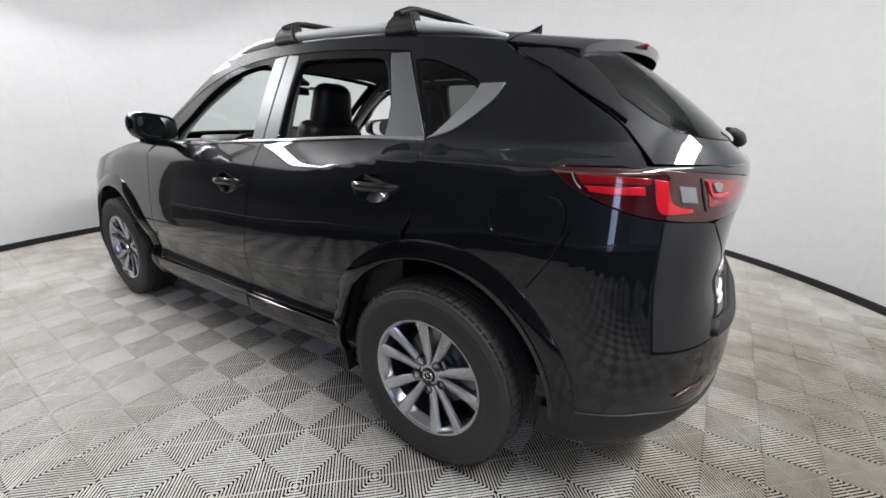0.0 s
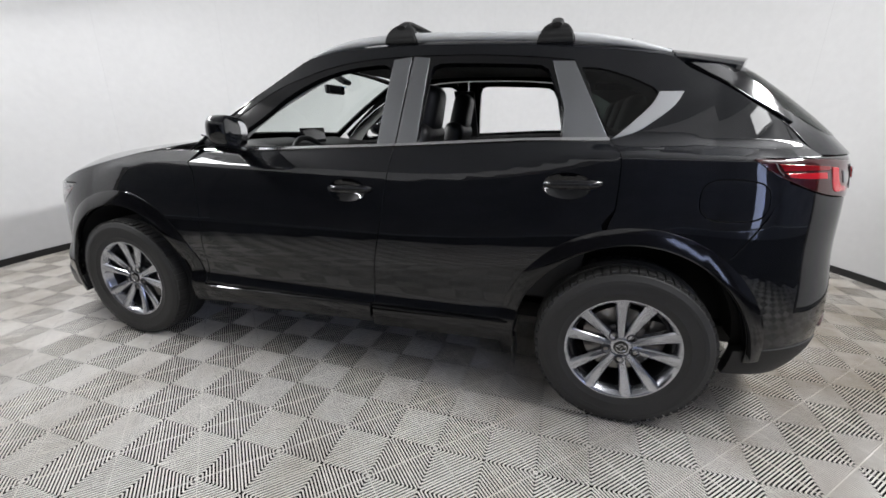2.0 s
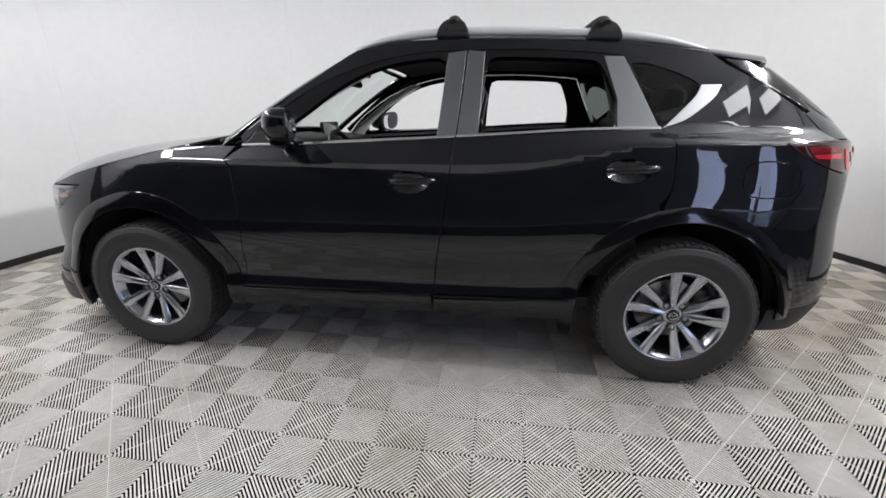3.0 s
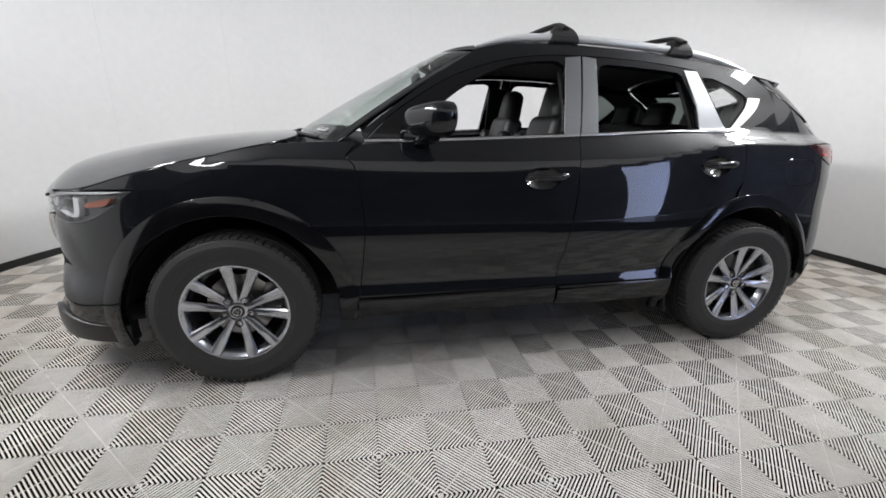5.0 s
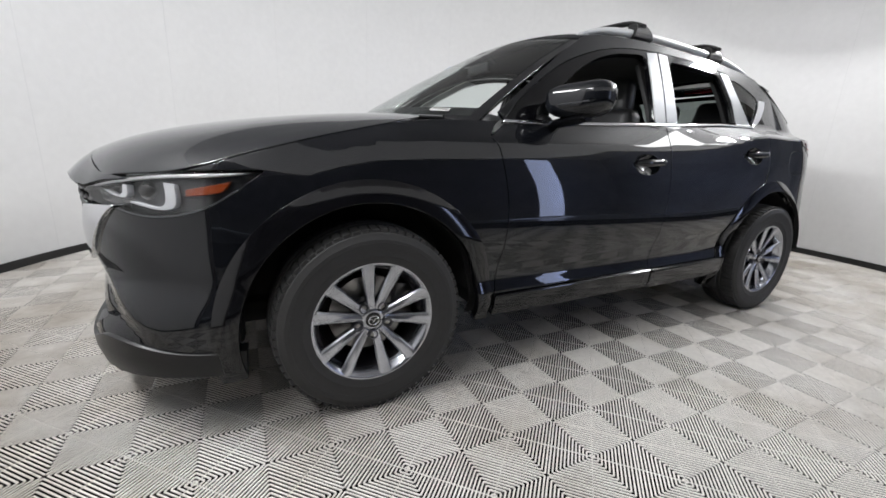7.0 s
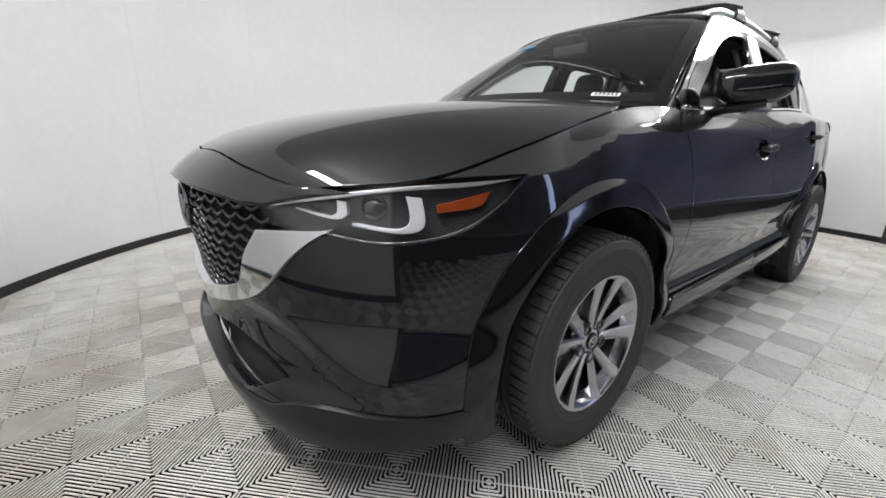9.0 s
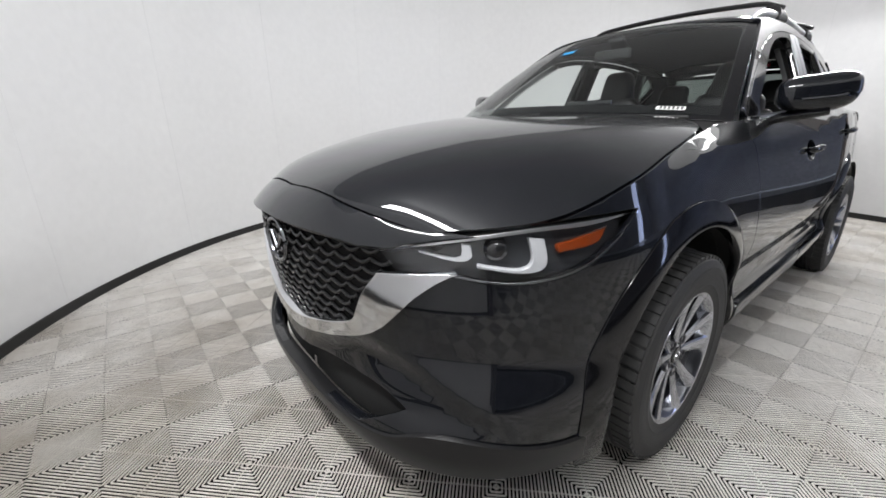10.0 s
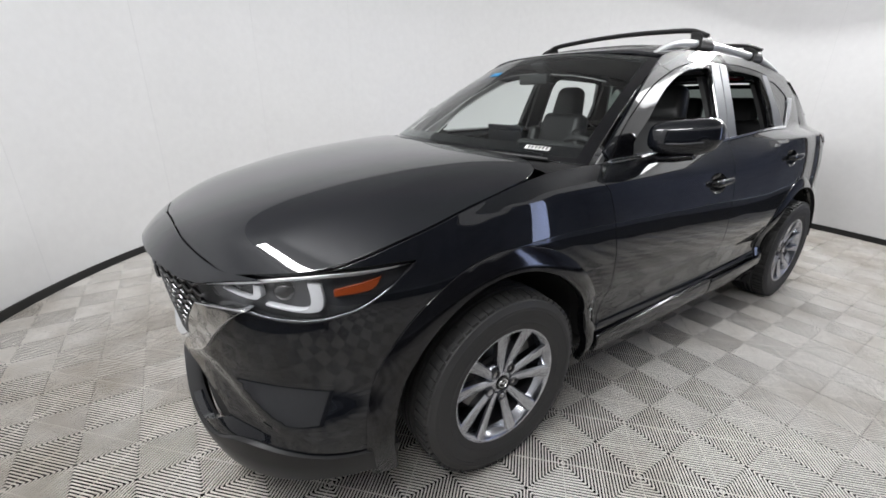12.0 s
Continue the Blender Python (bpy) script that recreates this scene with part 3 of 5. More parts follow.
def door_handle(s, x, z):
    """A recessed cup in the door with a bar across it."""
    def bowl(a, b):
        r = min(1, ((a - x + .012) / .096) ** 2 + ((b - z + .010) / .050) ** 2)
        return a, s * (side_y(a, b) - .030 * (1 - r) ** .8), b
    patch("handle_cup", [(p[0], p[1]) for p in cup_outline(x - .012, z - .010)], bowl, M_PAINT, car, h=.014, depth=0)
    bar = bmesh.new()
    pts = []
    for k in range(13):
        t = k / 12
        xx = x - .100 + .215 * t
        zz = z - .004 + .008 * t
        pts.append((xx, s * (side_y(xx, zz) + .006 + .026 * (1 - (2 * t - 1) ** 4)), zz))
    tube(bar, pts, [.007 + .007 * (1 - (2 * k / 12 - 1) ** 6) for k in range(13)], 10, 1.25)
    ob = part("door_handle", bar, M_PAINT, car, "gloss black pull handle")
    trim = bmesh.new()
    tube(trim, [(p[0], p[1] + s * .008, p[2] + .011) for p in pts[1:-1]], .003, 6)
    part("handle_trim", trim, M_GLOSS, ob)


# bumpers, wings, doors and quarters
front_half = [(0, .232), (.5, .234), (.86, .242), (1.0, .246, 1)] + [(2.85 + turned(x, z), z) for x, z in arch(-1.35, .512, 197, 140, 6)] + [
    (1.09, .80, 1), (1.065, .842), (.98, .793), (.9, .766), (.8, .751), (.72, .753), (.635, .766, 1),
    (.60, .757), (.543, .713), (.428, .603), (.352, .566), (.2, .52), (0, .475)]
SCOOP = spline((0, .45), (.2, .50), (.34, .545), (.45, .525), (.6, .462), (.75, .385), (.9, .32))


def bumper_f(p, z):
    """The front with a scooped hollow running out from the intake's corner."""
    x, y, z = tub_all(-1)(p, z)
    a = abs(p)
    zc = SCOOP(a)
    step = lambda k: max(0, min(1, k)) ** 2 * (3 - 2 * max(0, min(1, k)))
    k = step((zc + .025 - z) / .085) * step((z - .300) / .10) * step((.92 - a) / .42) * step((a - .04) / .25)
    return x + .024 * k, y * (1 - .014 * k), z


intake = both([(0, .30), (.2, .298), (.35, .30, 1), (.488, .388, 1), (.40, .420), (.2, .432), (0, .412)])
patch("front_bumper", both(front_half), bumper_f, M_PAINT, car, h=.018, holes=[[(p[0], p[1] - .012, *p[2:]) for p in intake]], depth=.03)
for s in (-1, 1):
    side, tubs = side_at(s), tub_at(s)
    wing = corner([(tub(u, z)[0], z + .004) for u, z in ((-1.705, .902), (-1.87, .897), (-1.98, .889))] + [(-1.85, belt_z(-1.85)), (-1.7, belt_z(-1.7)), (-1.4, 1.045), (-1.15, 1.095), (-.95, 1.11), (-.80, 1.112)] + DOOR_FRONT[1:], 0, 2, 8, 9, 10, -1)
    wing += [(-.83, .30, 1), (-.87, .30, 1)] + arch(-1.35, .512, 2, 140, 12) + [(-1.775, .80, 1), (-1.765, .845)]
    patch("wing", wing, side, M_PAINT, car, h=.024)
    fd = corner(DOOR_FRONT[::-1] + [(-.4, 1.132), (0, 1.147)] + DOOR_MID, 0, 4, 5, 6, 9, -1)
    patch("front_door", fd, side, M_PAINT, car, h=.02, holes=[cup_outline(.085, .958)])
    door_handle(s, .097, .968)
    rd = corner(DOOR_MID[::-1] + [(.7, 1.180), (1.0, 1.195)] + DOOR_REAR, 0, 4, 7, 10)
    rd += [(1.21, .88, 1)] + arch(1.35, .50, 105, 175, 7) + [(.86, .405, 1)]
    patch("rear_door", rd, side, M_PAINT, car, h=.02, holes=[cup_outline(1.065, 1.026)])
    door_handle(s, 1.077, 1.036)
    qp = corner(A_LINE[1:] + ROOF_LINE[::-1], 0) + [(1.436, 1.525, 1)] + GATE_SEAM[1:-1] + [(1.947, 1.158, 1)]
    qp += [(1.735, 1.152, 1), (1.80, 1.09), (1.83, 1.075, 1), (1.79, .97), (1.74, .87), (1.69, .79, 1)]
    qp += arch(1.35, .50, 52, 103, 6) + [(1.254, .945, 1)] + DOOR_REAR[::-1][1:3] + [(1.214, 1.203, 1)]
    qp += [(1.052, 1.518, 1)] + FRAME_TOP_R[::-1][1:] + FRAME_TOP[::-1][1:] + [(-.76, 1.122, 1)]
    glass_q = [(1.083, 1.486, 1), (1.153, 1.481), (1.248, 1.454), (1.33, 1.42), (1.378, 1.388), (1.367, 1.351), (1.303, 1.281), (1.235, 1.217, 1), (1.205, 1.222, 1)]
    flap = [(1.545, .995), (1.555, 1.045), (1.59, 1.068), (1.70, 1.07), (1.76, 1.05), (1.775, .995), (1.763, .948), (1.715, .925), (1.60, .922), (1.557, .945)]
    patch("body_side", qp, side, M_PAINT, car, h=.02, holes=[glass_q, flap] if s < 0 else [glass_q])
    if s < 0:
        patch("fuel_flap", flap, side, M_PAINT, car, h=.02)
    patch("quarter_window", glass_q, side, M_TINT, car, "dark tinted quarter glass", lift=-.004, depth=.006, gap=0)
    garnish = [(1.386, 1.388, 1), (1.476, 1.388, 1), (1.448, 1.338), (1.371, 1.271), (1.305, 1.229), (1.222, 1.203, 1), (1.24, 1.217, 1), (1.303, 1.278), (1.366, 1.345)]
    patch("quarter_garnish", garnish, side, M_SATIN, car, "satin metal trim behind the quarter glass", lift=.006, depth=.01, h=.02, gap=0)
    f_in = [(-.585, 1.136, 1), (-.575, 1.175), (-.434, 1.272), (-.294, 1.375), (-.152, 1.449), (-.01, 1.492), (.131, 1.511), (.203, 1.513), (.24, 1.495), (.243, 1.46), (.205, 1.163, 1)]
    f_out = [(-.757, 1.118, 1)] + FRAME_TOP[:-1] + [(.335, 1.550, 1), (.318, 1.35), (.296, 1.161, 1), (-.2, 1.140)]
    patch("door_frame", f_out, side, M_GLOSS, car, holes=[f_in], depth=.03, h=.03)
    r_in = [(.402, 1.172, 1), (.415, 1.35), (.432, 1.477), (.444, 1.503), (.475, 1.514), (.7, 1.51), (.915, 1.498), (.945, 1.482), (.963, 1.45), (1.018, 1.325, 1), (1.022, 1.2, 1)]
    r_out = [(.340, 1.550, 1)] + FRAME_TOP_R[1:-1] + [(1.052, 1.518, 1), (1.212, 1.206, 1), (.75, 1.186), (.300, 1.161, 1), (.322, 1.35)]
    patch("door_frame", r_out, side, M_GLOSS, car, holes=[r_in], depth=.03, h=.03)
    for cover in ([(.246, 1.536, 1), (.332, 1.547, 1), (.316, 1.35), (.297, 1.164, 1), (.209, 1.160, 1), (.228, 1.35)],
                  [(.343, 1.547, 1), (.420, 1.540, 1), (.410, 1.35), (.400, 1.170, 1), (.304, 1.166, 1), (.325, 1.35)],
                  [(.962, 1.516, 1), (1.05, 1.514, 1), (1.207, 1.209, 1), (1.028, 1.203, 1), (1.026, 1.325, 1)]):
        patch("pillar_cover", cover, side, M_PILLAR_COVER, car, "dark satin pillar cover", lift=.003, depth=.004, gap=0)
    for a, b in ((-.765, .292), (.300, 1.213)):
        strip = [(a, belt_z(a) - .004, 1)] + [(x, belt_z(x) - .004) for x in (a + .3, (a + b) / 2, b - .3)] + [(b, belt_z(b) - .004, 1), (b, belt_z(b) + .008, 1)] + [(x, belt_z(x) + .008) for x in (b - .3, (a + b) / 2, a + .3)] + [(a, belt_z(a) + .008, 1)]
        patch("belt_strip", strip, side, M_CHROME, car, "thin chrome strip below the windows", lift=.007, depth=.008, h=.03, gap=0)
    # sills and arch claddings
    for a, b in ((-.815, .197), (.207, .87)):
        sill = [(a, .385, 1), ((a + b) / 2, .395), (b, .41, 1), (b, .312, 1), ((a + b) / 2, .300), (a, .298, 1)]
        cover = patch("sill_cover", sill, side, M_GLOSS, car, lift=.018, depth=.03)
        bead = bmesh.new()
        tube(bead, [(a + .004 + (b - a - .008) * k / 12, s * (side_y(a + (b - a) * k / 12, .392) + .016), .384 + .025 * (a + (b - a) * k / 12 + .815) / 1.685) for k in range(13)], .006, 10)
        part("sill_edge", bead, M_GLOSS, cover, "rounded glossy sill edge")
    for (cx, ro, ri), a0, a1 in zip(WHEELS, (-9, 196), (197, 0)):
        n = 24
        ring = [(x, z) for x, z in arch(cx, ro, a0, a1, n)]
        inner = [(x, z) for x, z in arch(cx, ri, a1, a0, n)]
        ring = corner(ring + inner, 0, n - 1, n, 2 * n - 1)
        def flare(x, z, cx=cx, ro=ro, ri=ri, s=s):
            k = max(0, min(1, (ro - math.hypot(x - cx, z - HUB_Z)) / (ro - ri)))
            return x, s * (wide(x, z) + .004 + .016 * math.sin(k * math.pi / 2) ** .8), z
        patch("arch_cladding", ring, flare, M_GLOSS, car, "gloss black wheel arch moulding", lift=0, depth=.03, h=.022, gap=0)
    # headlamp
    lamp = patch("headlamp", LAMP_F, tubs, M_LAMP, car, "slim headlamp behind a clear lens", lift=-.035, depth=0)
    patch("lens", LAMP_F, tubs, M_LENS, lamp, "clear lens", lift=.001, depth=.03, gap=.001).visible_shadow = False
    patch("amber_reflector", [(-1.957, .843, 1), (-1.812, .873, 1), (-1.838, .838), (-1.957, .82, 1)], tubs, M_AMBER, lamp, lift=-.014, depth=.02, h=.02)
    for drl in ([(-2.032, .862, 1), (-1.992, .858, 1), (-1.984, .815), (-1.99, .788), (-2.012, .775), (-2.06, .772), (-2.16, .786, 1), (-2.16, .796, 1), (-2.065, .784), (-2.035, .790), (-2.024, .81)],
                [(-2.196, .848, 1), (-2.172, .845, 1), (-2.167, .815), (-2.18, .803), (-2.21, .800), (-2.30, .818, 1), (-2.30, .825, 1), (-2.212, .810), (-2.196, .818)]):
        patch("light_guide", drl, tubs, M_LIGHT_BAR, lamp, lift=-.012, depth=.02, h=.015)
    under = [p[:2] for p in LAMP_F[8:]]
    patch("lamp_edge", corner([(u, z + .006) for u, z in under] + [(u, z - .001) for u, z in reversed(under)], 0, len(under) - 1, len(under), -1), tubs, M_DARK_CHROME, lamp, "bright lower edge", lift=.002, depth=.003, h=.02, gap=0)
    patch("lamp_brow", [(-1.72, .900, 1), (-1.87, .892), (-2.03, .882), (-2.2, .859), (-2.37, .822, 1), (-2.2, .850), (-2.03, .873), (-1.87, .882)], tubs, M_SATIN, lamp, "satin upper trim", lift=-.004, depth=.006, h=.02, gap=0)
    for u, z, r in ((-2.135, .825, .034), (-2.275, .832, .025)):
        ball = bmesh.new()
        bmesh.ops.create_uvsphere(ball, u_segments=24, v_segments=14, radius=r)
        x, y, z = tub(u, z)
        bmesh.ops.translate(ball, vec=(x + .05, s * (y - .02), z), verts=ball.verts[:])
        part("projector", ball, M_SCREEN, lamp, "dark glassy projector")
    # tail lamp
    tail = patch("tail_lamp", LAMP_R, tubs, M_RED_DARK, car, "red tail lamp with a clear reversing section", lift=.004, depth=.02, gap=0)
    patch("brake_lens", [(1.845, 1.133, 1), (1.971, 1.131), (2.089, 1.127, 1), (2.087, 1.109, 1), (1.977, 1.108), (1.871, 1.105, 1)], tubs, M_RED, tail, lift=.006, depth=.002, h=.02)
    patch("brake_band", [(1.877, 1.102, 1), (1.977, 1.103), (2.07, 1.106, 1), (2.077, 1.081, 1), (1.984, 1.08), (1.901, 1.084, 1)], tubs, M_RED_LIT, tail, lift=.0065, depth=.002, h=.02)
    patch("lamp_edge", [(1.83, 1.135, 1), (1.846, 1.11), (1.868, 1.092, 1), (1.873, 1.094, 1), (1.852, 1.111), (1.836, 1.135, 1)], tubs, M_CLEAR, tail, lift=.007, depth=.002, h=.01, gap=0)
    patch("brake_hook", [(2.095, 1.125, 1), (2.142, 1.121, 1), (2.148, 1.092), (2.164, 1.064), (2.203, 1.051), (2.236, 1.047, 1), (2.234, 1.034, 1), (2.14, 1.032), (2.118, 1.043), (2.106, 1.07)], tubs, M_RED_LIT, tail, lift=.0065, depth=.004, h=.012)
    patch("reversing_lens", [(2.172, 1.109, 1), (2.233, 1.105, 1), (2.25, 1.059, 1), (2.19, 1.063, 1)], tubs, M_CLEAR, tail, "clear reversing lens", lift=.007, depth=.004, h=.02)
    patch("lamp_gap", [(2.246, 1.128, 1), (2.251, 1.128, 1), (2.268, 1.084), (2.289, 1.038, 1), (2.283, 1.038, 1), (2.261, 1.084)], tubs, M_VOID, tail, lift=.0075, depth=.001, h=.02, gap=0)
    patch("gate_lens", [(2.264, 1.124, 1), (2.369, 1.118), (2.482, 1.104), (2.503, 1.066), (2.38, 1.052), (2.296, 1.046, 1)], tubs, M_RED, tail, lift=.006, depth=.004, h=.02)
    patch("gate_hook", [(2.267, 1.118, 1), (2.281, 1.118, 1), (2.301, 1.089), (2.38, 1.086, 1), (2.372, 1.072, 1), (2.298, 1.076)], tubs, M_RED_LIT, tail, lift=.0105, depth=.002, h=.012)
    patch("gate_clear", [(2.294, 1.111), (2.339, 1.109), (2.338, 1.087), (2.308, 1.09)], tubs, M_CLEAR, tail, "clear reversing lens", lift=.011, depth=.002, h=.02)
    # rear reflector
    patch("rear_reflector", [(2.25, .474, 1), (2.32, .492), (2.40, .50, 1), (2.33, .480)], tubs, M_RED_DARK, car, lift=.006, depth=.01, h=.02)

# nose panel between bonnet, grille and lamps
NOSE_U = spline((0, 0), (.29, .34), (.46, .56), (.62, .72))
NOSE_LOW = spline((0, .852), (.3, .84), (.455, .822), (.60, .852), (.75, .868))
SEAM_X = spline((0, -2.262), (.29, -2.235), (.46, -2.19), (.63, -2.115))


def hood_q(x, y):
    return y / max(wide(x, belt_z(x)), .05)


def nose(y, t):
    a = abs(y)
    x, xs = SEAM_X(a), 0
    top_p = Vector(hood(x, min(hood_q(x, a), .988)))
    p = NOSE_U(a)
    low_p = Vector(tub(X_FRONT - TURN + p, NOSE_LOW(p)))
    m = low_p.lerp(top_p, t)
    m += Vector((-.55, .15, .8)) * .011 * (4 * t * (1 - t)) * max(0, 1 - a / .75)
    m.x -= .03 * (1 - t) ** 1.5 * max(0, 1 - (a / .6) ** 2)
    return m.x, (m.y if y > 0 else -m.y), m.z


patch("nose_panel", [(-.60, .02, 1), (-.3, .02), (0, .02), (.3, .02), (.60, .02, 1), (.60, .98, 1), (.3, .98), (0, .98), (-.3, .98), (-.60, .98, 1)], nose, M_PAINT, car, h=.05, depth=.035)
hood_half = [(SEAM_X(y) + .001, y) for y in (0, .1, .2, .3, .4, .5)]
hq = [(x, hood_q(x, y)) for x, y in hood_half] + [(SEAM_X(.56), .992, 1), (-2.05, .993), (-1.9, .993), (-1.5, .993), (-1.32, .993), (-1.19, .975), (-1.12, .91), (-1.08, .80), (-1.09, .6), (-1.14, .3), (-1.15, 0)]
patch("bonnet", [(p[0], p[1], *p[2:]) for p in hq] + [(p[0], -p[1], *p[2:]) for p in reversed(hq) if p[1] > 0], hood, M_PAINT, car, h=.03)

# grille, chrome surround and lower intake
grille_half = [(0, .50), (.2, .54), (.34, .60), (.365, .66), (.43, .755, 1), (.465, .80, 1), (.40, .818), (.25, .835), (0, .848)]
grille = patch("grille", both(grille_half), tub_all(-1), M_VOID, car, "black honeycomb grille with a chrome surround", lift=-.05, depth=0)
ch = [(0, .468), (.2, .508), (.352, .556), (.428, .596), (.50, .665), (.543, .708), (.60, .752), (.648, .778, 1), (.56, .772), (.45, .763, 1), (.40, .70), (.368, .64), (.345, .605), (.2, .555), (0, .515)]
patch("chrome_surround", both(ch), tub_all(-1), M_CHROME, grille, "polished chrome wing-shaped surround", lift=.014, depth=.05, h=.02, gap=0)
mesh = bmesh.new()
front_f = tub_all(-1)
grille_poly = [tuple(p) for p in curved(both(grille_half), .03)]
rows = 13
for r in range(rows):
    z = .50 + r * .028
    for k in range(-9, 10):
        p = (k + (.5 if r % 2 else 0)) * .056
        if inside(np.array([p]), np.array([z]), grille_poly)[0]:
            pts = []
            for dp, dz in ((-.028, .0105), (-.016, .001), (0, -.004), (.016, .001), (.028, .0105)):
                x, y, zz = front_f(p + dp, z + dz)
                pts.append((x + .012, y, zz))
            tube(mesh, pts, .0064, 8, 1.0)
part("grille_mesh", mesh, M_GRILLE, grille, "interlocked black grille bars")
em = bmesh.new()
ring = [(-2.33 + .02 * (abs(math.cos(a)) ** 2) * 0, .082 * math.cos(a), .765 + .066 * math.sin(a)) for a in [2 * math.pi * k / 40 for k in range(41)]]
tube(em, ring, .007, 8)
for sy in (-1, 1):
    tube(em, [(-2.33, sy * .075, .78), (-2.33, sy * .045, .785), (-2.33, sy * .012, .745), (-2.33, 0, .735)], .006, 8)
part("emblem", em, M_DARK_CHROME, grille, "oval dark chrome emblem")
eb = bmesh.new()
bmesh.ops.create_circle(eb, cap_ends=True, segments=40, radius=1)
bmesh.ops.scale(eb, vec=(.08, .064, 1), verts=eb.verts[:])
bmesh.ops.rotate(eb, verts=eb.verts[:], cent=(0, 0, 0), matrix=Euler((radians(90), 0, radians(-90))).to_matrix())
bmesh.ops.translate(eb, vec=(-2.322, 0, .765), verts=eb.verts[:])
part("emblem_backing", eb, M_GLOSS, grille, smooth=False)
patch("lower_intake", intake, tub_all(-1), M_VOID, car, "black lower air intake", lift=-.06, depth=0)
lip = both([(0, .29), (.35, .285), (.46, .30), (.54, .335), (.62, .346), (.72, .338), (.88, .322), (1.055, .326, 1), (1.05, .236, 1), (.86, .232), (.5, .218), (0, .214)])
patch("front_lip", lip, tub_all(-1), M_LIP, car, "satin black lower lip", lift=.010, depth=.05, h=.03)

# windscreen and cowl
def screen(q, t):
    """q across from -1 to 1, t from the cowl to the roof."""
    a = abs(q)
    xe, ze = -.885 + .665 * t, 1.108 + .43 * t + .045 * 4 * t * (1 - t) * .5
    ye = cabin_y(xe, ze) - .004
    xm, zm = -1.13 + .80 * t, 1.135 + .45 * t + .012 * 4 * t * (1 - t)
    k = a ** 2.3
    return xm + (xe - xm) * k, q * ye, zm + (ze - zm) * k


glass_outline = [(-.94, .03, 1), (-.5, .03), (0, .03), (.5, .03), (.94, .03, 1), (.93, .5), (.92, .985, 1), (.4, .985), (0, .985), (-.4, .985), (-.92, .985, 1), (-.93, .5)]
patch("windscreen", glass_outline, screen, M_GLASS, car, "clear windscreen", h=.06, depth=0, lift=.001).visible_shadow = False
rim = [(-.995, 0, 1), (-.5, 0), (0, 0), (.5, 0), (.995, 0, 1), (.995, .5), (.995, 1, 1), (.5, 1), (0, 1), (-.5, 1), (-.995, 1, 1), (-.995, .5)]
hole = [(-.93, .11, 1), (-.5, .10), (0, .10), (.5, .10), (.93, .11, 1), (.925, .5), (.905, .955, 1), (.4, .965), (0, .965), (-.4, .965), (-.905, .955, 1), (-.925, .5)]
patch("screen_border", rim, screen, M_GLOSS, car, "black windscreen surround", h=.06, holes=[hole], lift=-.003, depth=.012)


def cowl(q, t):
    a = Vector(hood(-1.10 - .05 * (1 - q * q), q * .93))
    b = Vector(screen(q * .97, .02))
    m = a.lerp(b, t)
    return m.x, m.y, m.z - .03 * 4 * t * (1 - t) - .012


patch("cowl", [(-1, 0, 1), (0, 0), (1, 0, 1), (1, 1, 1), (0, 1), (-1, 1, 1)], cowl, M_MATTE, car, h=.08, depth=0)

# roof, spoiler and tailgate
def roof_outline(x0, x1, bow0, bow1, q=.997):
    n = (-1, -.5, 0, .5, 1)
    a = [(x0 - bow0 * (1 - k * k), k * q, *((1,) if abs(k) == 1 else ())) for k in n]
    b = [(x1 + bow1 * (1 - k * k), -k * q, *((1,) if abs(k) == 1 else ())) for k in n]
    return a[:-1] + [a[-1]] + [((x0 + x1) / 2, q)] + b + [((x0 + x1) / 2, -q)]


patch("sunroof", roof_outline(-.02, .42, .05, .01, .62), roof, M_GLOSS, car, "dark glass sunroof", h=.06, lift=.004, depth=.004)
patch("roof_panel", roof_outline(-.212, 1.432, .11, .03), roof, M_PAINT, car, h=.06)


def spoiler(x, q):
    p = roof(x, q)
    return p[0], p[1] * .985, p[2] - .004


patch("spoiler", roof_outline(1.44, 1.69, -.03, .135, .985), spoiler, M_PAINT, car, "gloss black roof spoiler", h=.04, depth=.035)
GATE_EDGE = [(z, x) for x, z in sorted(GATE_SEAM, key=lambda p: p[1])]
gate_x = spline(*GATE_EDGE)


def gate(q, z):
    xe = gate_x(min(z, 1.52))
    xm = 2.188 - (z - 1.156) * 1.22 - .10 * 4 * ((z - 1.156) / .35) * (1 - (z - 1.156) / .35) * -.25
    k = abs(q) ** 6
    return xm + (xe - xm) * k, q * (cabin_y(xe, z) - .002), z


REAR_GLASS = [(-.84, 1.235), (-.4, 1.222), (0, 1.22), (.4, 1.222), (.84, 1.235), (.915, 1.28), (.915, 1.40), (.90, 1.47, 1), (0, 1.478), (-.90, 1.47, 1), (-.915, 1.40), (-.915, 1.28)]
patch("tailgate_top", [(-.995, 1.158, 1), (0, 1.158), (.995, 1.158, 1), (.995, 1.3), (.995, 1.49, 1), (0, 1.50), (-.995, 1.49, 1), (-.995, 1.3)], gate, M_PAINT, car, h=.05, holes=[REAR_GLASS])
patch("rear_window", REAR_GLASS, gate, M_TINT, car, "dark tinted rear window", h=.05, lift=.002, depth=.004, gap=0)
for s in (-1, 1):
    patch("spoiler_fin", [(s * .996, 1.492, 1), (s * .885, 1.484, 1), (s * .90, 1.42), (s * .93, 1.35), (s * .985, 1.268, 1), (s * .997, 1.36)], gate, M_GLOSS, car, "gloss black fin beside the rear window", h=.03, lift=.012, depth=.014)
stop = bmesh.new()
box(stop, (.018, .34, .016), (1.808, 0, 1.538), Matrix.Rotation(radians(20), 3, "Y"), .004)
